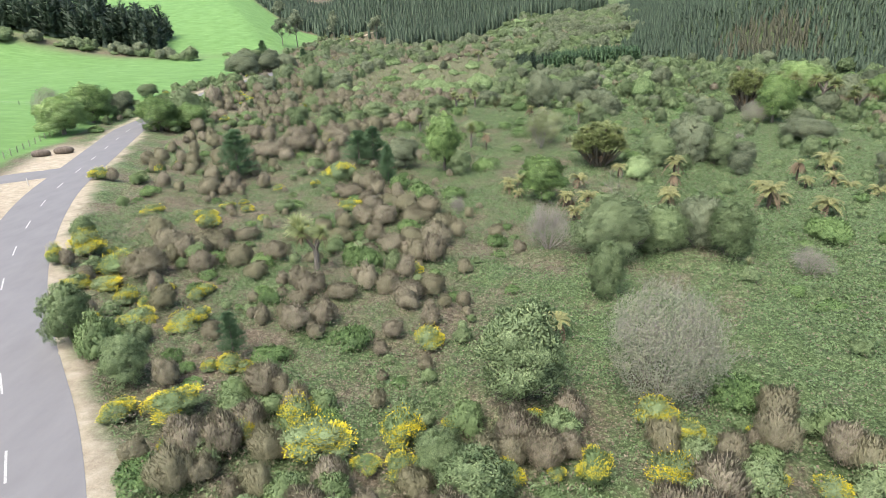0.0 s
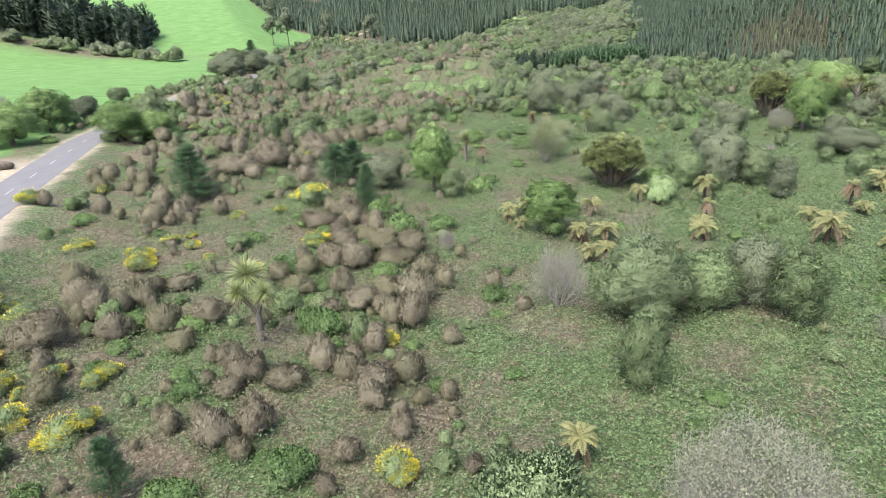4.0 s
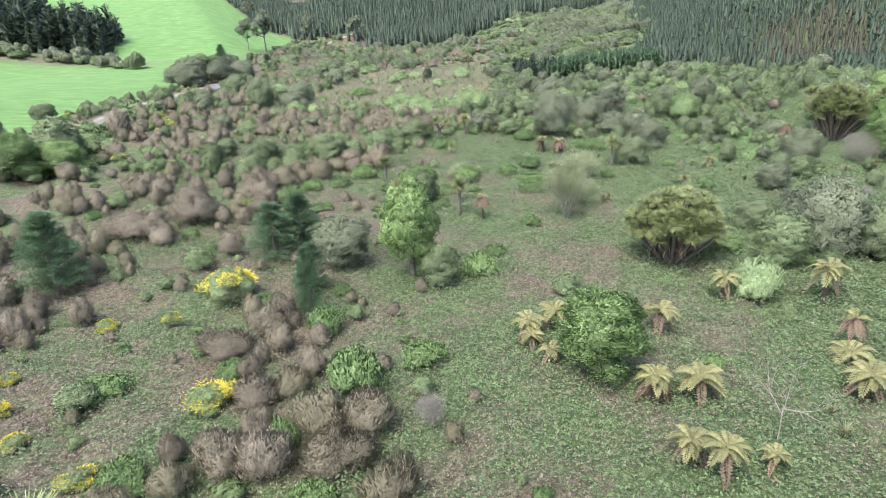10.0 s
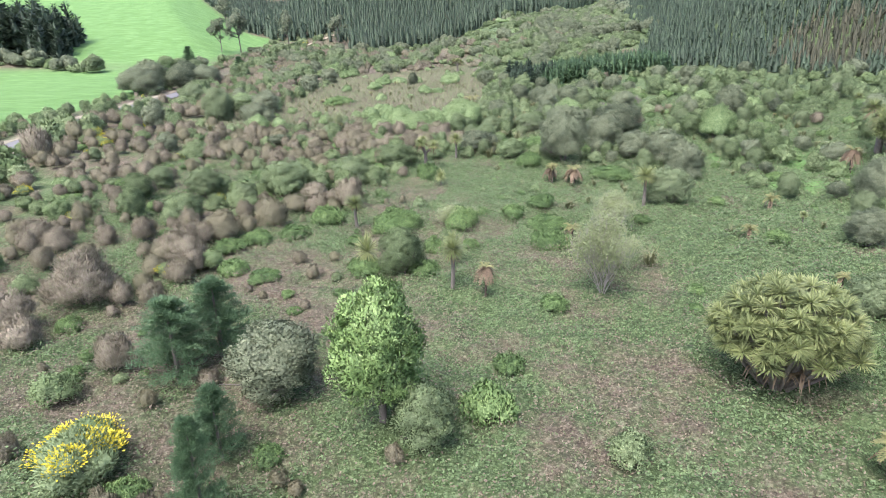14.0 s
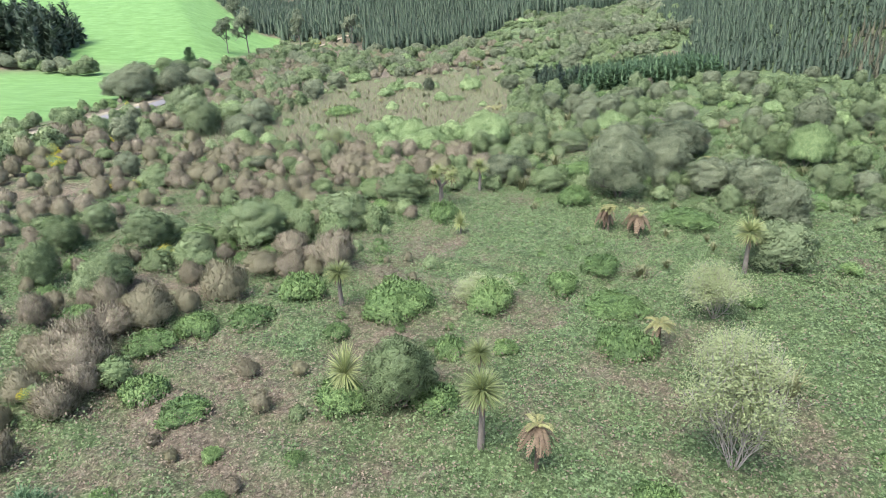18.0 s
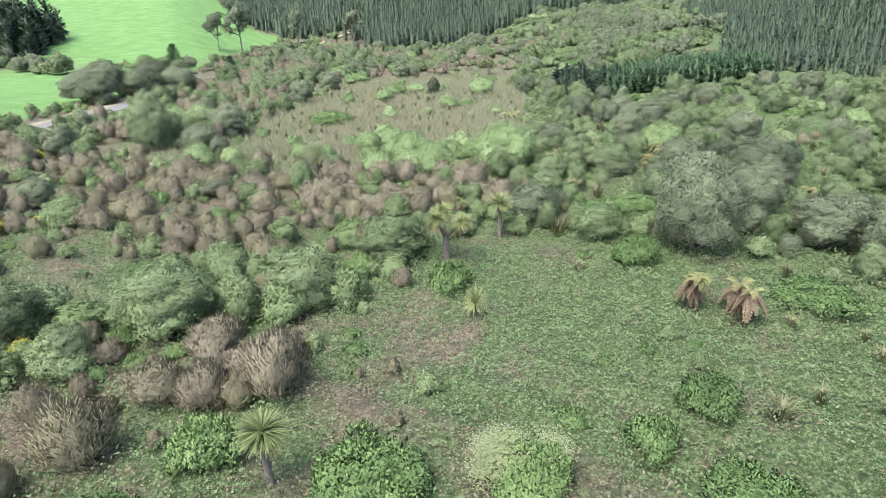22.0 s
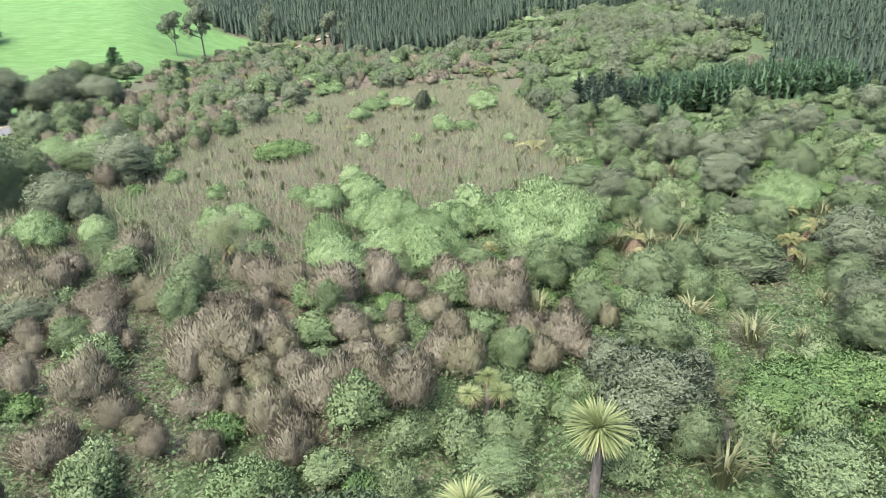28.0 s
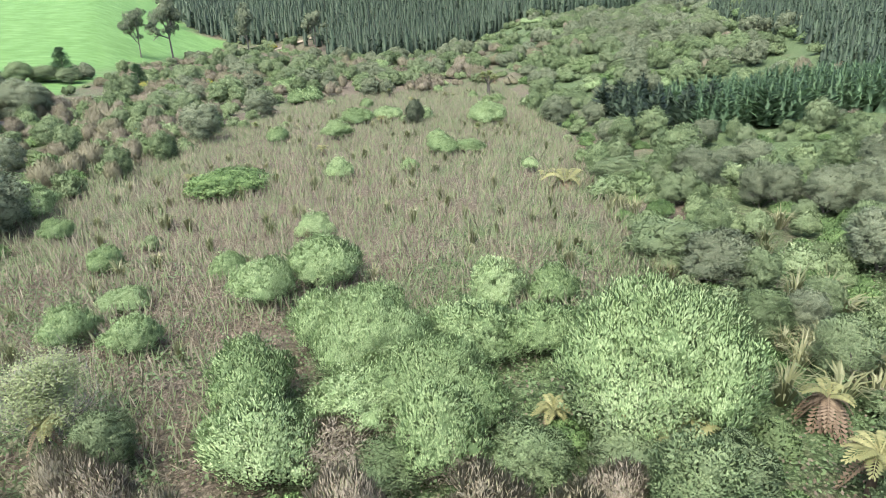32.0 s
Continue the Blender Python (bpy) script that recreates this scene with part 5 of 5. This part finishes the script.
fill([(28, 58), (30, 84), (27, 106), (39, 112), (60, 118), (76, 110), (80, 62), (46, 50)], 0.06, {"grey": 2, "kanuka": 3, "olive": 3, "green": 3, "fern": 1.2, "dark": 0.6, "bare": 0.7, "cabbage": 0.5, "flax": 2.0}, 0.85, 0.85)
fill([(76, 110), (80, 62), (120, 60), (118, 130), (68, 160), (60, 118)], 0.06, {"grey": 2, "kanuka": 4, "dark": 0.6, "olive": 3, "green": 2, "cabbage": 0.5}, 1.1, 0.7, True)
# open bramble: a few low mounds
fill([(-12, 66), (-8, 104), (0, 118), (14, 120), (27, 104), (28, 60), (12, 24), (2, 24), (0, 45)], 0.022, {"green": 8, "olive": 0.8}, 0.8, 1.1)
fill([(14, 10), (10, 24), (28, 58), (60, 50), (70, 20), (40, 4)], 0.02, {"green": 8, "olive": 1, "fern": 0.4}, 0.8, 1.1)
# swamp with willows, flax and shrubs among the reeds
fill([(-25, 158), (-34, 186), (-28, 213), (-20, 262), (14, 275), (14, 230), (11, 205), (10, 172), (0, 166), (-11, 163)], 0.012, {"willow": 3, "olive": 2, "flax": 1, "cabbage": 0.8, "fern": 0.8}, 0.9, 1.0)
fill([(-46, 160), (-30, 160), (-25, 156), (-18, 148), (-22, 143), (-44, 150)], 0.16, {"olive": 4, "willow": 1.4, "heath": 1.6, "flax": 1.4}, 0.95, 0.7)
fill([(11, 148), (12, 160), (24, 164), (22, 150)], 0.5, {"flax": 9, "olive": 1}, 1.0, 0.6)
# terrace beside the far road, the head of the valley and the fan below the pines
fill([(-62, 170), (-64, 240), (-72, 300), (-57, 320), (-40, 260), (-29, 212), (-34, 184), (-46, 168)], 0.34, {"olive": 5, "heath": 4.5, "kanuka": 1.4, "gorse": 0.35, "grey": 0.5, "green": 0.6}, 1.0, 0.55, True)
fill([(14, 186), (16, 240), (24, 300), (60, 262), (58, 226), (44, 198), (54, 184), (70, 162), (30, 160)], 0.2, {"kanuka": 3, "olive": 7, "green": 2, "grey": 0.4, "willow": 0.6, "grey": 1.5, "heath": 0.3}, 0.8, 0.55, True)
fill([(36, 152), (38, 203), (70, 203), (94, 186), (70, 156)], 0.2, {"kanuka": 4, "olive": 7, "green": 1, "grey": 1.2, "heath": 0.3}, 0.6, 0.55, True)
fill([(24, 290), (40, 330), (60, 420), (84, 490), (126, 486), (112, 380), (86, 268), (66, 250)], 0.17, {"kanuka": 3, "olive": 5, "grey": 2.4, "heath": 0.3, "willow": 0.5}, 1.0, 0.6, True)
fill([(-57, 320), (-64, 390), (-40, 380), (24, 330), (36, 322), (22, 290), (10, 276), (-20, 262), (-38, 256)], 0.16, {"olive": 5, "kanuka": 2, "heath": 4, "willow": 0.8, "grey": 1}, 1.0, 0.6, True)
fill([(54, 184), (92, 186), (128, 142), (118, 128), (70, 160)], 0.12, {"kanuka": 5, "olive": 5, "grey": 0.6}, 1.0, 0.6, True)
# rank growth between road and pasture
fill([(-64, 225), (-70, 280), (-86, 300), (-90, 390), (-62, 404), (-57, 320), (-70, 300)], 0.3, {"olive": 5, "heath": 2, "grey": 2, "kanuka": 1, "gorse": 0.2}, 0.9, 0.6, True)
fill([(-90, 300), (-120, 290), (-104, 284), (-84, 288)], 0.2, {"olive": 5, "grey": 2}, 0.8, 0.6, True)
fill([(-78, 118), (-83, 160), (-78, 205), (-72, 205), (-76, 160), (-72, 118), (-64, 94), (-70, 94)], 0.4, {"olive": 6, "green": 3, "gorse": 0.5}, 0.9, 0.6, True)
fill([(-200, 278), (-160, 286), (-125, 273), (-117, 268), (-128, 284), (-148, 296), (-210, 290), (-240, 274)], 0.12, {"olive": 5, "kanuka": 2, "grey": 1}, 1.3, 0.7, True)
fill([(-64, 100), (-66, 440), (-40, 384), (60, 474), (126, 490), (114, 380), (84, 262), (62, 226), (40, 212), (60, 200), (92, 190), (135, 140), (150, 90), (100, 60), (60, 100), (24, 116), (16, 175), (16, 285), (-24, 262), (-34, 186), (-28, 150), (-40, 100)],
     0.13, {"olive": 6, "kanuka": 2, "heath": 0.8, "grey": 1.6, "green": 1, "willow": 0.4}, 1.0, 0.6, True)
# low growth that breaks up the brambles
fill([(-34, 18), (-14, 8), (4, 10), (6, 40), (-2, 66), (-14, 70), (-30, 60)], 0.17, {"heath": 5, "green": 3, "olive": 2}, 0.5, 0.9)
fill([(-24, 72), (-6, 66), (4, 100), (-8, 116), (-24, 100)], 0.09, {"heath": 3, "green": 4, "olive": 1}, 0.5, 0.9)
fill([(-45, 100), (-10, 104), (0, 120), (0, 142), (-40, 150)], 0.12, {"heath": 3, "green": 3, "olive": 3}, 0.5, 0.85)
fill([(8, 104), (45, 96), (45, 142), (12, 142)], 0.07, {"green": 4, "flax": 3, "olive": 3}, 0.55, 0.9)
fill([(14, 20), (44, 20), (44, 96), (26, 96), (16, 60)], 0.03, {"green": 5, "flax": 1, "olive": 1}, 0.5, 1.0)
bulk("scrub", FAR_ROWS, "mixed olive, brown and grey-green scrub over the valley floor", "scrub")

# trees by the junction, along the pasture edge and on the far slope
for kind, x, y, h, w in (("broad", -77.0, 99.0, 7.0, 9.0), ("broad", -79.0, 113.0, 8.0, 9.0), ("broad", -59.5, 102.5, 6.5, 8.0), ("broad", -54.5, 106.0, 5.0, 6.5), ("dark", -83.0, 122.0, 6.0, 5.0),
                         ("dark", -78.0, 124.0, 5.0, 6.0), ("bare", -82.0, 104.0, 8.0, 6.0), ("grey", -76.0, 211.0, 6.5, 9.0), ("dark", -80.5, 214.0, 6.5, 9.0), ("grey", -79.0, 221.0, 8.0, 9.5), ("dark", -71.0, 222.0, 6.5, 8.0), ("grey", -66.0, 230.0, 6.0, 8.0), ("dark", -73.0, 232.0, 7.0, 8.5),
                         ("tall", -92.0, 358.0, 20.0, 14.0), ("tall", -78.0, 405.0, 20.0, 13.0), ("tall", -52.0, 418.0, 17.0, 11.0), ("tall", -120.0, 432.0, 16.0, 10.0), ("tall", -97.0, 344.0, 15.0, 10.0),
                         ("kanuka", -84.0, 150.0, 3.5, 5.0), ("kanuka", -60.0, 112.0, 5.0, 6.0)):
    plant(kind, x, y, h, w)

# ---------------------------------------------------------------- ground cover, reeds, forests
def ground_leaves(name, n, box, keep, size, mat, label, category, lift=0.75):
    x0, x1, y0, y1 = box
    x, y = rng.uniform(x0, x1, n), rng.uniform(y0, y1, n)
    edge = np.minimum(np.minimum(x - x0, x1 - x), np.minimum(y - y0, y1 - y)) / 9
    ok = keep(x, y) & (rng.uniform(0, 1, n) < edge)
    x, y = x[ok], y[ok]
    n = len(x)
    clump = np.clip(0.45 + 0.55 * lumps(x, y, 0.9, 6) + 0.35 * lumps(x, y, 2.3, 4), 0, 1.3)
    base = np.stack([x, y, ground_z(x, y) + rng.uniform(0.0, 1.0, n) ** 1.5 * lift * (0.2 + 1.3 * clump)], 1)
    way = norm(np.stack([rng.normal(0, 1, n), rng.normal(0, 1, n), rng.uniform(-0.1, 0.9, n)], 1))
    V, Q = blades(base, way, size * rng.uniform(0.6, 1.4, n), size * 0.62 * rng.uniform(0.7, 1.3, n), rng.normal(0, 0.7, (n, 3)) + np.array([0, 0, 1.0]))
    tone = np.repeat(np.clip(0.45 + 0.4 * lumps(x, y, 0.8, 6) + 0.3 * lumps(x, y, 2.1, 4) + rng.normal(0, 0.2, n), 0, 0.98), 4)
    return tagged(new(name, mesh_of(name, V, Q, mat, tone=tone)), label, category, kind="stuff")


def dry_part(x, y):
    return 0.62 + 0.8 * lumps(x, y, 8, 3) + 0.8 * lumps(x, y, 3.0, 8) + 0.3 * ss(14, -10, x) - 0.7 * ss(16, 30, x) - 0.5 * ss(99, 106, y)


def off_road(x, y):
    return (x - road_x(y) > 5.5)


ground_leaves("far_bramble_cover", 330000, (20, 90, -12, 172), lambda x, y: x > 26, 0.21, BRAMBLE, "tangled green bramble leaves over the wet ground", "brambles")
ground_leaves("bramble_cover", 760000, (-46, 40, -8, 170), lambda x, y: off_road(x, y) & (dry_part(x, y) < rng.uniform(0.2, 1.2, len(x))), 0.17, BRAMBLE, "tangled green bramble leaves over the ground", "brambles")
ground_leaves("dry_bramble_cover", 460000, (-46, 32, -4, 172), lambda x, y: off_road(x, y) & (dry_part(x, y) > rng.uniform(0.1, 1.1, len(x))), 0.15, DEADBRAMBLE, "dry brown bramble stems and leaves over the ground", "brambles")


def reed_bed():
    n = 230000
    x, y = rng.uniform(-50, 18, n), rng.uniform(144, 285, n)
    ok = inside([(-22, 146), (-46, 156), (-44, 186), (-34, 213), (-24, 262), (16, 284), (17, 230), (16, 190), (14, 168), (10, 152), (4, 155), (-11, 157), (-9, 150), (-11, 146)], x, y)
    ok &= rng.uniform(0, 1, n) < 0.55 + 0.5 * lumps(x, y, 2.2, 9)
    x, y = x[ok], y[ok]
    n = len(x)
    base = np.stack([x, y, ground_z(x, y) - 0.1], 1)
    way = norm(np.stack([rng.normal(0, 0.36, n), rng.normal(0, 0.36, n), np.ones(n)], 1))
    face = norm(rng.normal(0, 0.5, (n, 3)) + np.array([0, -0.7, 0.7]))
    V, Q = blades(base, way, rng.uniform(0.6, 1.5, n), 0.055, face)
    return tagged(new("reeds", mesh_of("reeds", V, Q, REED, tone=np.repeat(np.clip(0.5 + 0.3 * lumps(x, y, 3.0, 9) + rng.normal(0, 0.3, n), 0, 0.98), 4), N=np.repeat(face, 4, axis=0))), "brown and straw-coloured reed bed in the swamp", "reeds", kind="stuff")


reed_bed()

FLAX_ROWS = []
for x, y in rng.uniform((-30, 150), (18, 235), (220, 2)):
    if inside([(-27, 152), (-30, 186), (-24, 232), (12, 232), (13, 190), (24, 164), (20, 150), (9, 150), (4, 158), (-11, 163), (-14, 152)], np.array(x), np.array(y)):
        FLAX_ROWS.append(("flax", x, y, rng.uniform(0.9, 1.6), rng.uniform(0.9, 1.6)))
bulk("swamp_flax", FLAX_ROWS, "scattered flax clumps among the reeds", "flax")


def forest(name, spots, heights, label, wide=0.2, rows=8, arms=6, whorl=5, mat=None, taper=0.8):
    """Plantation pines joined: a stem, a ragged mass and whorls of upturned boughs for each tree."""
    X = np.asarray(spots, float)
    n = len(X)
    Z = floor_z(X[:, 0], X[:, 1])
    H = np.asarray(heights)
    lean = rng.normal(0, 0.02, (n, 2))
    fat = wide * rng.uniform(0.75, 1.25, n)
    tone = rng.uniform(0, 1, n)
    rings = 5
    ang0 = rng.uniform(0, 6.28, n)
    grid, gnor = np.zeros((n, rings, arms, 3)), np.zeros((n, rings, arms, 3))
    for r in range(rings):
        u = (0.02, 0.3, 0.55, 0.78, 1.0)[r]
        rad = (H * fat * (0.55, 0.5, 0.36, 0.18, 0.0)[r])[:, None] * rng.uniform(0.5, 1.3, (n, arms))
        ang = ang0[:, None] + (np.arange(arms) + 0.5 * (r % 2)) * 6.283 / arms
        grid[:, r, :, 0] = X[:, :1] + lean[:, :1] * H[:, None] * u + rad * np.cos(ang)
        grid[:, r, :, 1] = X[:, 1:] + lean[:, 1:] * H[:, None] * u + rad * np.sin(ang)
        grid[:, r, :, 2] = (Z + H * u)[:, None] + (rng.uniform(-0.05, 0.05, (n, arms)) * H[:, None] if r < 4 else 0)
        gnor[:, r] = np.stack([np.cos(ang), np.sin(ang), 0.6 + 0.4 * u + 0 * ang], -1)
    i = (np.arange(n)[:, None, None] * rings + np.arange(rings - 1)[None, :, None]) * arms
    j = np.arange(arms)[None, None, :]
    k = (j + 1) % arms
    Qc = np.stack([i + j, i + k, i + arms + k, i + arms + j], -1).reshape(-1, 4)
    bits, tones = [(grid.reshape(-1, 3), Qc, norm(gnor.reshape(-1, 3)))], [np.repeat(tone, rings * arms)]
    for r in range(rows):
        for a in range(whorl):
            u = 0.1 + 0.86 * (r + rng.uniform(0, 1, n)) / rows
            ang = rng.uniform(0, 6.28, n)
            rad = H * fat * (1.06 - u) ** taper * rng.uniform(0.85, 1.45, n)
            c = np.stack([X[:, 0] + lean[:, 0] * H * u, X[:, 1] + lean[:, 1] * H * u, Z + H * u], 1)
            d = np.stack([np.cos(ang), np.sin(ang), rng.uniform(-0.1, 0.6, n)], 1)
            side = (np.stack([-np.sin(ang), np.cos(ang), rng.normal(0, 0.5, n)], 1)) * (rad * 0.17)[:, None]
            mid = c + d * (rad * 0.6)[:, None]
            V = np.stack([c + d * (rad * 0.25)[:, None], mid - side, c + d * rad[:, None] + np.array([0, 0, 0.12]) * rad[:, None], mid + side], 1).reshape(-1, 3)
            bits.append((V, np.arange(4 * n).reshape(-1, 4), np.repeat(norm(d + np.array([0, 0, 0.8]) + rng.normal(0, 0.25, (n, 3))), 4, axis=0)))
            tones.append(np.repeat(tone, 4))
    V, Q, M = join(bits)
    top = tagged(new(name), label, "pine forest", kind="stuff")
    ob = new("boughs", mesh_of("boughs", V, Q, mat or PINE, tone=np.concatenate(tones), N=M))
    ob.parent = top
    if H.max() < 8:
        return top
    tb = join([tube((x, y, z - 0.3), (x, y, z + h * 0.9), 0.009 * h, 0.003 * h, 3) for (x, y), z, h in zip(X, Z, H)])
    st = new("stems", mesh_of("stems", *tb, FERNTRUNK))
    st.parent = top
    return top


def scatter(box, step, keep):
    x0, x1, y0, y1 = box
    gx, gy = np.meshgrid(np.arange(x0, x1, step), np.arange(y0, y1, step))
    x, y = gx.ravel() + rng.uniform(-0.4, 0.4, gx.size) * step, gy.ravel() + rng.uniform(-0.4, 0.4, gx.size) * step
    ok = keep(x, y)
    return np.stack([x[ok], y[ok]], 1)


S = scatter((40, 300, 90, 500), 1.75, lambda x, y: (x > foot_x(y) - 9 + 18 * ss(215, 262, y) + 2.5 * lumps(x, y, 9, 2)) & (x < foot_x(y) + 72 + 20 * ss(250, 400, y)) & (y < 0.5 * x + 420) & (y > 90))
dead = (np.hypot((S[:, 0] - 106) / 13, (S[:, 1] - 198) / 17) + 0.35 * lumps(S[:, 0], S[:, 1], 4, 3) + rng.normal(0, 0.25, len(S))) < 1
forest("pine_plantation", S[~dead], rng.uniform(3.0, 5.4, int((~dead).sum())), "dense dark green pine plantation on the hillside", 0.27, 6, 5, 4)
forest("browned_pines", S[dead], rng.uniform(3.0, 5.0, int(dead.sum())), "thin browned pines on the hillside", 0.22, 5, 5, 4, BROWNPINE)
S = scatter((28, 70, 200, 232), 1.75, lambda x, y: (y > 204 + 0.08 * (x - 30)) & (y < 219 + 0.1 * (x - 30)) & (x > 32 + 2 * lumps(x, y, 5, 1)) & (x < 67))
forest("young_pine_block", S, rng.uniform(4.4, 6.0, len(S)), "block of young planted pines at the hill foot", 0.27, 13, 5, 11, YOUNGPINE)
S = scatter((24, 38, 207, 222), 3.6, lambda x, y: x < 35)
forest("dark_pine_group", S, rng.uniform(5, 7, len(S)), "small group of darker pines", 0.28, 14, 5, 12)
S = scatter((-48, 130, 384, 620), 3.0, lambda x, y: (y > 386 + np.clip(x + 40, 0, 300) * 0.86) & (x > -42 + 0.02 * (y - 386)))
forest("pine_stand", S, rng.uniform(10, 14, len(S)), "tall even-aged pine stand across the valley head", 0.19, 6, 5, 4)
S = scatter((-300, -30, 420, 680), 3.6, lambda x, y: (x > -107 - 0.58 * (y - 431) + 3 * lumps(x, y, 8, 4)) & (y > np.where(x < -95, 436, 428)) & (np.abs(x - np.interp(y, [404, 424, 446, 456], [-79, -71, -58, -46])) > np.where(y < 456, 8, 0)) & (x < -42 + 0.02 * (y - 386)))
forest("distant_pine_hill", S, rng.uniform(9, 14, len(S)), "dark pine forest on the distant hill", 0.22, 5, 5, 4)
S = scatter((-270, -146, 280, 356), 4.0, lambda x, y: (y > 297 - 0.3 * (x + 148) * (x > -168) + 0.05 * (x + 168) * (x < -168)) & (y < 338) & (x < -148 - 0.25 * (y - 297) + 3 * lumps(x, y, 6, 2)))
forest("pine_grove", S, rng.uniform(9, 20, len(S)) * np.where(S[:, 0] > -158, 0.7, 1.0), "grove of dark pines on the grassy knoll", 0.27, 16, 6, 8, None, 0.5)

# ---------------------------------------------------------------- fence, boulders, marker posts by the junction
POSTWOOD = bark_material("weathered_post_timber", (0.1, 0.09, 0.075), (0.22, 0.205, 0.18), 20)
WIRE, wN, wL, wB = nodes("galvanised_wire")
wB.inputs["Base Color"].default_value, wB.inputs["Metallic"].default_value, wB.inputs["Roughness"].default_value = (0.35, 0.35, 0.34, 1), 0.8, 0.45
MARKER, kN, kL, kB = nodes("marker_post_plastic")
kr = ramp(kN, [(0.3, (0.35, 0.33, 0.3)), (0.7, (0.5, 0.48, 0.45))])
kL.new(noise_node(kN, kL, 8), kr.inputs[0])
kL.new(kr.outputs[0], kB.inputs["Base Color"])
ROCK = bark_material("dark_brown_rock", (0.045, 0.036, 0.028), (0.14, 0.115, 0.09), 3)


def post_mesh(h, r, cap=0.8):
    return mesh_of("post", *join([tube((0, 0, -0.3), (0, 0, h), r, r * 0.93, 7), tube((0, 0, h), (0, 0, h + r * 0.25), r * 0.93, r * 0.1, 7)]), POSTWOOD)


def fence(pts, step, label):
    """Post and wire fence along a line."""
    P = np.array(pts, float)
    s = np.concatenate([[0], np.cumsum(np.linalg.norm(np.diff(P, axis=0), axis=1))])
    u = np.arange(0, s[-1], step)
    X, Y = np.interp(u, s, P[:, 0]), np.interp(u, s, P[:, 1])
    Z = ground_z(X, Y)
    top = tagged(new("fence"), label, "fence")
    me = post_mesh(1.15, 0.07)
    for x, y, z in zip(X, Y, Z):
        p = part("post", me, POSTWOOD, top)
        p.matrix_basis = pose(x, y, z, rng.uniform(-3, 3), rng.uniform(-3, 3), rng.uniform(0, 360))
    for h in (0.35, 0.65, 0.95):
        part("wire", join([tube((X[k], Y[k], Z[k] + h), (X[k + 1], Y[k + 1], Z[k + 1] + h), 0.008, 0.008, 3) for k in range(len(X) - 1)]), WIRE, top)
    return top


fence([(-100, 45.5), (-84, 58.5), (-71.5, 69.5), (-76, 88), (-84, 118)], 2.6, "weathered post and wire fence along the pasture edge")
fence([(-124, 134), (-110, 134), (-100, 131), (-92, 128)], 7.5, "old wire fence crossing the pasture on grey posts")

for x, y, w, d, h, a in ((-68.2, 78.0, 2.9, 1.5, 1.25, 18), (-65.6, 80.0, 3.1, 1.6, 1.35, 24)):
    V, Q = blob((0, 0, 0), (1, 1, 1), 8, 14, 0.07)
    V = np.sign(V) * np.abs(V) ** 0.8 * np.array([w / 2, d / 2, h / 2]) + np.array([0, 0, h * 0.38])
    ob = tagged(new("boulder", mesh_of("boulder", V, Q, ROCK, True)), "dark brown boulder blocking the gravel verge", "boulder", "boulders by the junction")
    ob.matrix_basis = pose(x, y, float(ground_z(x, y)), 0, 0, a)

MARKER_MESH = mesh_of("marker_post", *join([tube((0, 0, -0.2), (0, 0, 1.0), 0.06, 0.055, 6), tube((0, 0, 1.0), (0, 0, 1.03), 0.055, 0.01, 6)]), MARKER)
for x, y in ((-57.5, 58.5), (-70.5, 66.5)):
    ob = tagged(new("marker_post", MARKER_MESH), "slim pale roadside marker post", "marker post", "marker posts at the junction")
    ob.matrix_basis = pose(x, y, float(ground_z(x, y)))
